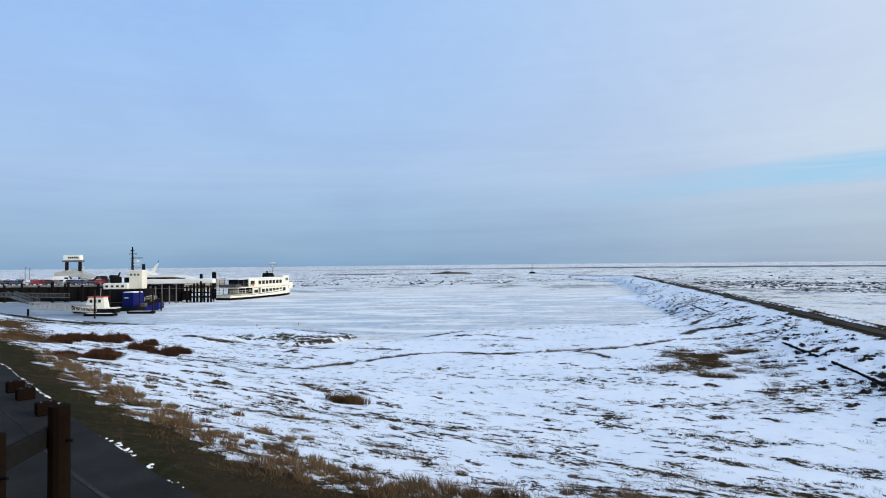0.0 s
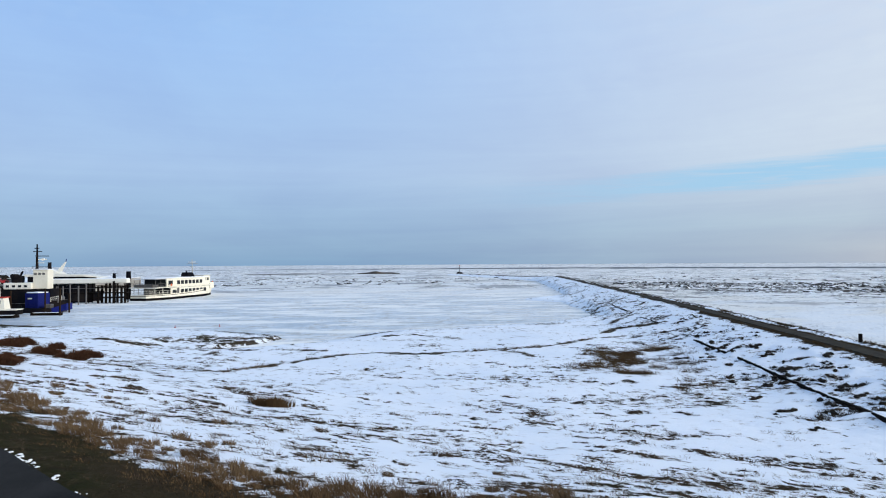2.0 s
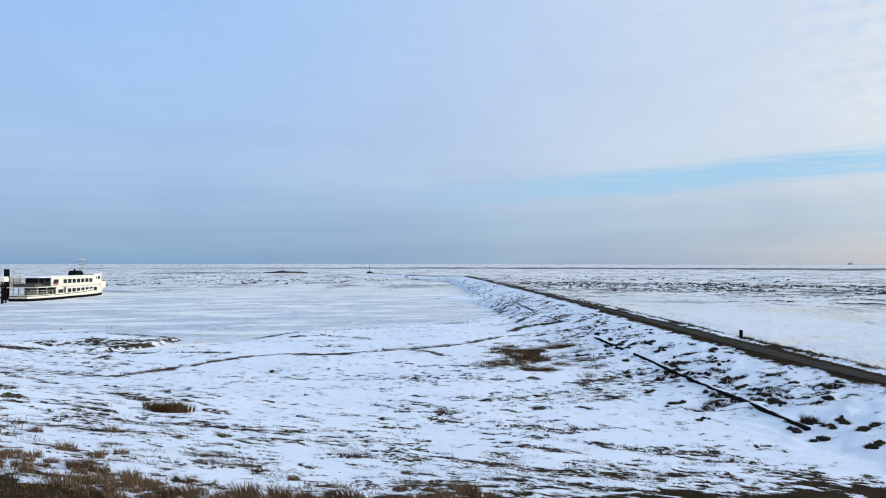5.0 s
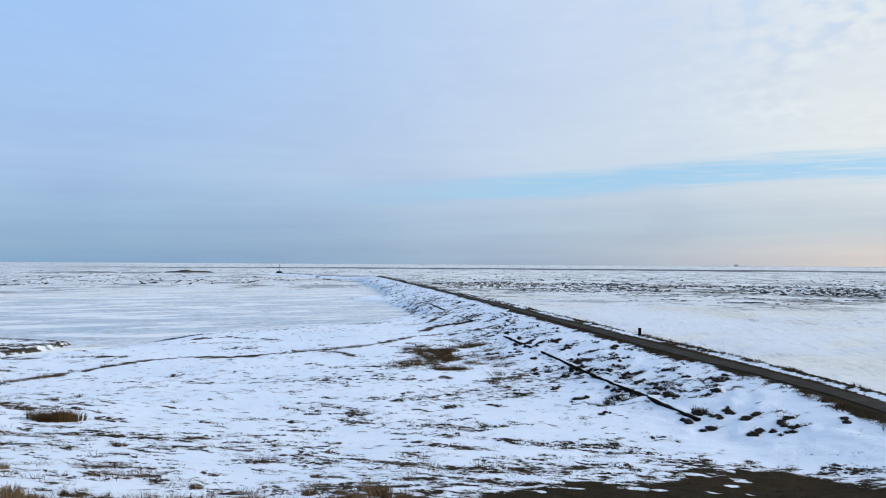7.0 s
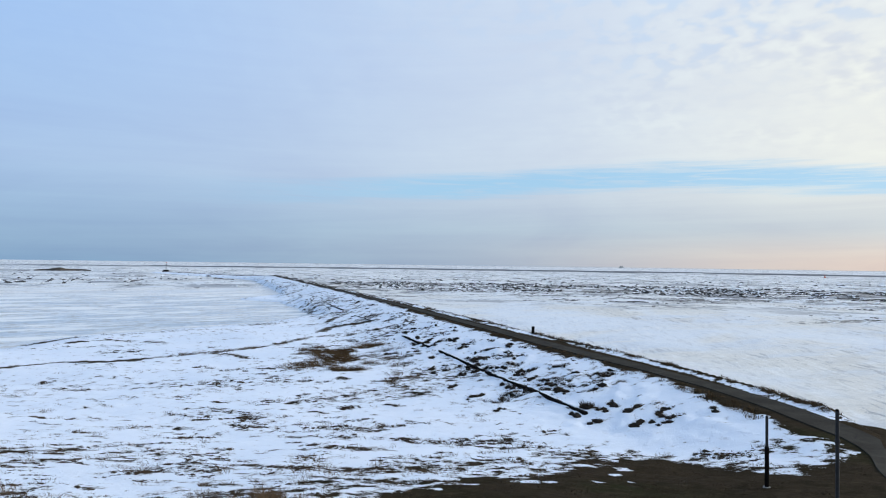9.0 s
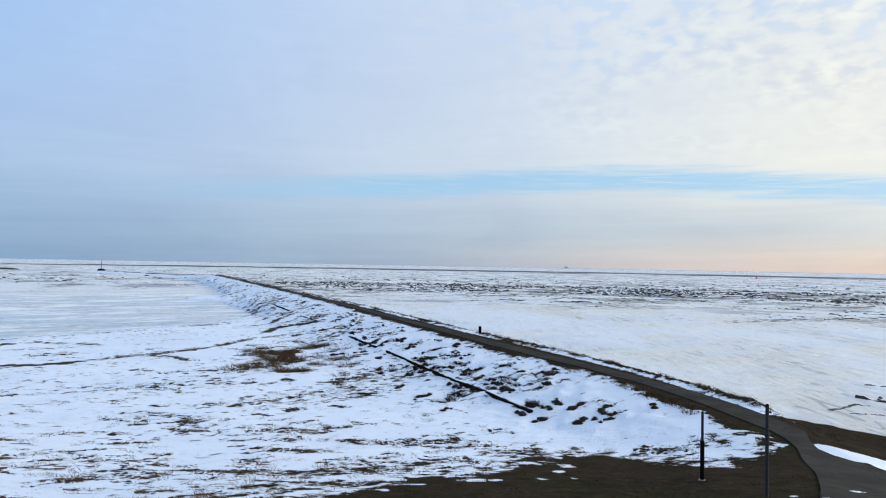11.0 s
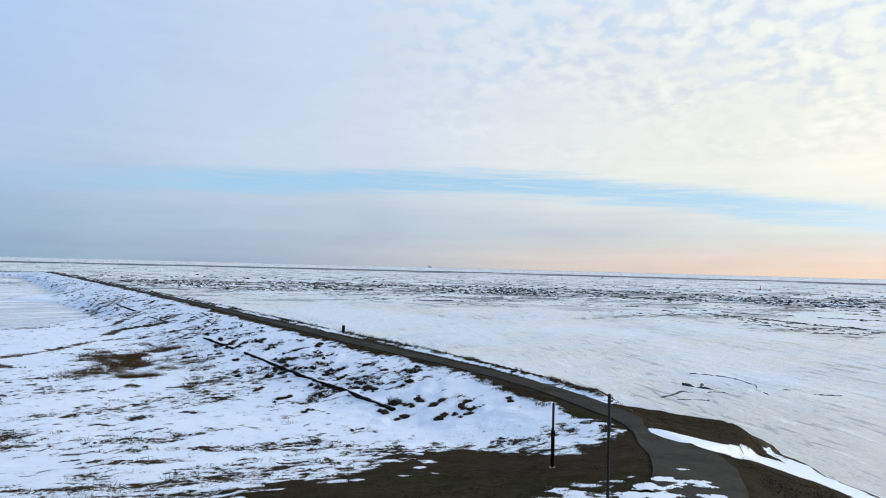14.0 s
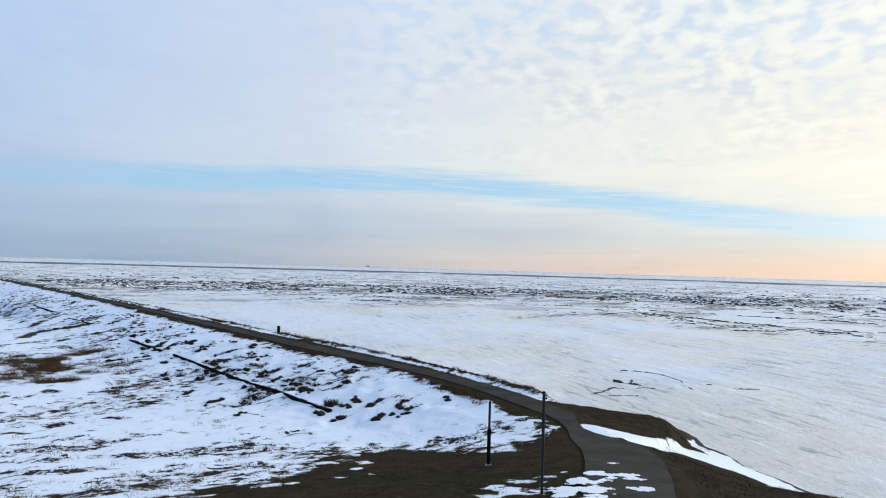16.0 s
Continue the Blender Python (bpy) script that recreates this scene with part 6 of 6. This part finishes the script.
def store_shed(px, depth, wide, tall):
    x, y = spot(px, depth)
    ob = thing("store_shed", pose(x, y, 4.23), "dark timber store shed on the quay", "shed", "sheds on the quay")
    part("walls", box(fresh(), (0, 0, 0), (wide, 3, tall), 0.03), DARK_WOOD, ob)
    part("roof", loft(fresh(), [[(-0.2, -0.3, tall), (-0.2, 1.5, tall + 0.9), (-0.2, 3.3, tall)], [(wide + 0.2, -0.3, tall), (wide + 0.2, 1.5, tall + 0.9), (wide + 0.2, 3.3, tall)]]), DARK_WALL, ob)
    part("door", box(fresh(), (wide * 0.4, -0.06, 0), (wide * 0.4 + 1.0, 0, 2.0), 0.02), GREY_STEEL, ob)


store_shed(-556, 176, 2.2, 1.5)


def linkspan():
    x, y = spot(-590, 238)
    ob = thing("linkspan_gantry", pose(x, y, 0), "white ferry ramp gantry with a machine house on top", "ferry ramp")
    for sx in (-2.5, 2.5):
        for sy in (-0.5, 0.5):
            part("leg", box(fresh(), (sx - 0.3, sy - 0.2, 3.0), (sx + 0.3, sy + 0.2, 11.6), 0.05), DARK_WALL, ob, "dark steel leg")
    house = part("machine_house", box(fresh(), (-3.3, -1.1, 11.9), (3.1, 1.1, 13.8), 0.15), CREAM_PAINT, ob)
    for k in range(6):
        part("louvre", box(fresh(), (-1.3 + 0.68 * k, -1.16, 12.5), (-0.85 + 0.68 * k, -1.1, 13.2)), DARK_WALL, house)
    part("cross_girder", box(fresh(), (-3.8, -1.1, 11.2), (3.7, 1.1, 11.8), 0.08), GREY_STEEL, ob)
    part("ramp_deck", loft(fresh(), [[(-6.0, -2.2, 5.0), (-6.0, 2.2, 5.0), (-6.0, 2.2, 7.2), (-6.0, -2.2, 7.2)], [(0.5, -2.2, 6.0), (0.5, 2.2, 6.0), (0.5, 2.2, 8.4), (0.5, -2.2, 8.4)], [(11.5, -2.2, 3.7), (11.5, 2.2, 3.7), (11.5, 2.2, 4.6), (11.5, -2.2, 4.6)]]), PALE_STEEL, ob, "pale sloping ramp")
    part("ladder", rod(fresh(), (4.9, -1.9, 7.0), (4.9, -1.9, 9.8), 0.25, 0.25, 6), PALE_STEEL, ob)


linkspan()


def truss_bridge(a, b, tall, mat, label, wide=1.4, bays=12):
    """A lattice gangway between two points."""
    a, b = Vector(a), Vector(b)
    turn = (b - a).to_track_quat("X", "Z").to_matrix().to_4x4()
    ob = thing("gangway", Matrix.Translation(a) @ turn, label, "gangway", "gangways")
    long = (b - a).length
    part("walkway", box(fresh(), (0, -wide / 2, 0), (long, wide / 2, 0.1), 0.02), mat, ob)
    for s in (-wide / 2, wide / 2):
        for z in (0.05, tall):
            part("chord", box(fresh(), (0, s - 0.07, z - 0.07), (long, s + 0.07, z + 0.08)), mat, ob)
        for k in range(bays + 1):
            u = long * k / bays
            part("strut", rod(fresh(), (u, s, 0.05), (u, s, tall), 0.06, 0.06, 5), mat, ob)
            if k < bays:
                n = long * (k + 1) / bays
                part("brace", rod(fresh(), (u, s, 0.05 if k % 2 else tall), (n, s, tall if k % 2 else 0.05), 0.05, 0.05, 5), mat, ob)


x0, y0 = spot(-655, 122)
x1, y1 = spot(-558, 119)
truss_bridge((x0, y0, 1.25), (x1, y1, 0.5), 1.15, PALE_STEEL, "pale steel lattice gangway sloping to a pontoon")
x0, y0 = spot(-690, 131)
x1, y1 = spot(-650, 126)
truss_bridge((x0, y0, 3.1), (x1, y1, 1.6), 1.1, GREY_STEEL, "grey steel gangway down from the quay", 1.4, 7)
x0, y0 = spot(-715, 150)
x1, y1 = spot(-600, 146)
truss_bridge((x0, y0, 2.2), (x1, y1, 2.0), 1.0, GREY_STEEL, "dark steel walkway along the quay", 1.4, 16)


def pontoon(px, depth, long, wide, label):
    x, y = spot(px, depth)
    ob = thing("pontoon", pose(x, y, 0, 0, 0, -3), label, "pontoon", "pontoons")
    part("float", box(fresh(), (0, 0, -0.2), (long, wide, 0.42), 0.04), DARK_WOOD, ob)
    for k in range(int(long / 0.45)):
        part("plank", box(fresh(), (0.02 + 0.45 * k, -0.05, 0.42), (0.42 + 0.45 * k, wide + 0.05, 0.47), 0.01), OLD_WOOD, ob)
    part("snow_cover", box(fresh(), (0.3, 0.15, 0.47), (long * 0.9, wide * 0.7, 0.52), 0.02), SNOW, ob, "settled snow")


pontoon(-574, 116, 5.6, 1.6, "low dark timber pontoon with snow on it")
pontoon(-505, 121, 5.0, 1.4, "low dark timber pontoon with snow on it")


def launch(px, depth, size, turn, label, trim):
    x, y = spot(px, depth)
    ob = thing("motor_launch", pose(x, y, 0, 0, 0, turn), label, "boat", "small boats")
    bm = hull(fresh(), 8.0 * size, 2.6 * size, 1, 0.9 * size, 1.5 * size, 0.5, 0.4)
    part("hull", bm, DARK_HULL if trim is RED_PAINT else WHITE_PAINT, ob)
    part("gunwale", belt(fresh(), 8.0 * size, 2.6 * size, 0.8 * size, 0.95 * size, 0.5, 0.6 * size), WHITE_PAINT, ob)
    cabin = part("cabin", loft(fresh(), [[(1.8 * size, -1.0 * size, 0.9 * size), (5.4 * size, -1.0 * size, 0.9 * size), (5.4 * size, 1.0 * size, 0.9 * size), (1.8 * size, 1.0 * size, 0.9 * size)],
                                         [(2.1 * size, -0.85 * size, 2.9 * size), (4.7 * size, -0.85 * size, 2.9 * size), (4.7 * size, 0.85 * size, 2.9 * size), (2.1 * size, 0.85 * size, 2.9 * size)]]), WHITE_PAINT, ob)
    windows(cabin, [2.7 * size, 3.5 * size, 4.2 * size], -0.95 * size, 1.95 * size, 2.5 * size, 0.5 * size, DARK_GLASS)
    windows(cabin, [2.7 * size, 3.5 * size, 4.2 * size], 0.95 * size, 1.95 * size, 2.5 * size, 0.5 * size, DARK_GLASS, 1)
    part("roof", box(fresh(), (1.9 * size, -1.0 * size, 2.9 * size), (5.0 * size, 1.0 * size, 3.05 * size), 0.04), trim, ob)
    part("mast", rod(fresh(), (3.0 * size, 0, 3.0 * size), (2.9 * size, 0, 4.6 * size), 0.06), PALE_STEEL, ob)
    part("fore_hatch", box(fresh(), (5.6 * size, -0.5 * size, 1.1 * size), (6.6 * size, 0.5 * size, 1.45 * size), 0.05), trim, ob)


launch(-520, 124.6, 1.08, 183, "small white motor launch with red trim", RED_PAINT)
launch(-552, 150, 1.0, 20, "small white motor boat among the piles", ORANGE_PAINT)


def lamp_post(px, depth, tall):
    x, y = spot(px, depth)
    ob = thing("lamp_post", pose(x, y, 4.23), "thin grey lamp post on the ferry quay", "lamp post", "lamp posts on the quay")
    part("column", rod(fresh(), (0, 0, 0), (0, 0, tall), 0.09, 0.06, 8), GREY_STEEL, ob)
    part("arm", rod(fresh(), (0, 0, tall), (0.7, 0, tall + 0.15), 0.05, 0.05, 6), GREY_STEEL, ob)
    part("lantern", box(fresh(), (0.5, -0.15, tall + 0.08), (1.2, 0.15, tall + 0.22), 0.03), PALE_STEEL, ob)


lamp_post(-667, 173, 5.0)
lamp_post(-660, 179, 4.8)

# ---- far things ----
def beacon():
    ob = thing("beacon", pose(69.2, 487.5, 0.9), "slim beacon mast at the breakwater's end", "beacon")
    part("base", rod(fresh(), (0, 0, -1), (0, 0, 1.3), 3.0, 1.8, 10), DARK_WALL, ob, "dark round base")
    mast = part("mast", rod(fresh(), (0, 0, 1.3), (0, 0, 6.2), 0.2, 0.14), GREY_STEEL, ob)
    part("gallery", rod(fresh(), (0, 0, 4.6), (0, 0, 4.8), 0.6, 0.6, 10), DARK_WALL, mast)
    part("lantern", rod(fresh(), (0, 0, 6.2), (0, 0, 6.8), 0.35, 0.2, 10), RED_PAINT, mast)


beacon()


def rock_bank(points, wide, tall, label):
    rings = []
    for k, (x, y) in enumerate(points):
        u = k / (len(points) - 1)
        w, h = wide * (0.35 + math.sin(math.pi * u)), tall * (0.3 + (0.4 + 0.6 * rng.uniform()) * math.sin(math.pi * u))
        rings.append([(x, y - w, -0.5), (x, y - w * 0.35, h), (x, y + w * 0.35, h * 0.9), (x, y + w, -0.5)])
    ob = part("rock_bank", loft(fresh(), rings), ROCK)
    return tagged(ob, label, "rock bank", kind="structure")


rock_bank([(-12 + 3.4 * k, 560 + 2 * math.sin(k)) for k in range(12)], 3.5, 2.1, "dark rubble bank out on the ice")
rock_bank([(-112 + 6.5 * k, 572 - 0.7 * k) for k in range(16)], 2.0, 0.7, "long low dark bank out on the ice")


def horizon_ship():
    r, a = 4300, radians(47.8)
    ob = thing("distant_ship", pose(r * math.sin(a), r * math.cos(a), 0, 0, 0, -48), "tiny hazy grey ship on the horizon", "ship")
    part("hull", box(fresh(), (-15, -5, 0), (15, 5, 4), 1.0), PALE_STEEL, ob)
    part("superstructure", box(fresh(), (-11, -4, 4), (10, 4, 9), 1.0), PALE_STEEL, ob)
    part("bridge", box(fresh(), (3, -4, 9), (8, 4, 13), 0.8), PALE_STEEL, ob)
    part("funnel", rod(fresh(), (-6, 0, 9), (-6, 0, 13), 1.6), GREY_STEEL, ob)


horizon_ship()


def buoy(azimuth, r, tall, paint, label):
    a = radians(azimuth)
    ob = thing("buoy", pose(r * math.sin(a), r * math.cos(a), 0), label, "buoy", "buoys")
    part("float", rod(fresh(), (0, 0, -0.3), (0, 0, tall * 0.25), tall * 0.28, tall * 0.24, 12), paint, ob)
    part("spar", rod(fresh(), (0, 0, tall * 0.25), (0, 0, tall * 0.85), tall * 0.12, tall * 0.08), paint, ob)
    part("topmark", rod(fresh(), (0, 0, tall * 0.85), (0, 0, tall), tall * 0.14, 0.03), paint, ob)


buoy(75.87, 419, 2.4, ORANGE_PAINT, "orange-red channel buoy frozen in the ice")
buoy(63.27, 760, 3.4, ORANGE_PAINT, "far reddish channel buoy in the ice")
buoy(-16.56, 98, 0.35, RED_PAINT, "small red marker in the basin ice")
buoy(-13.04, 97, 0.35, RED_PAINT, "small red marker in the basin ice")
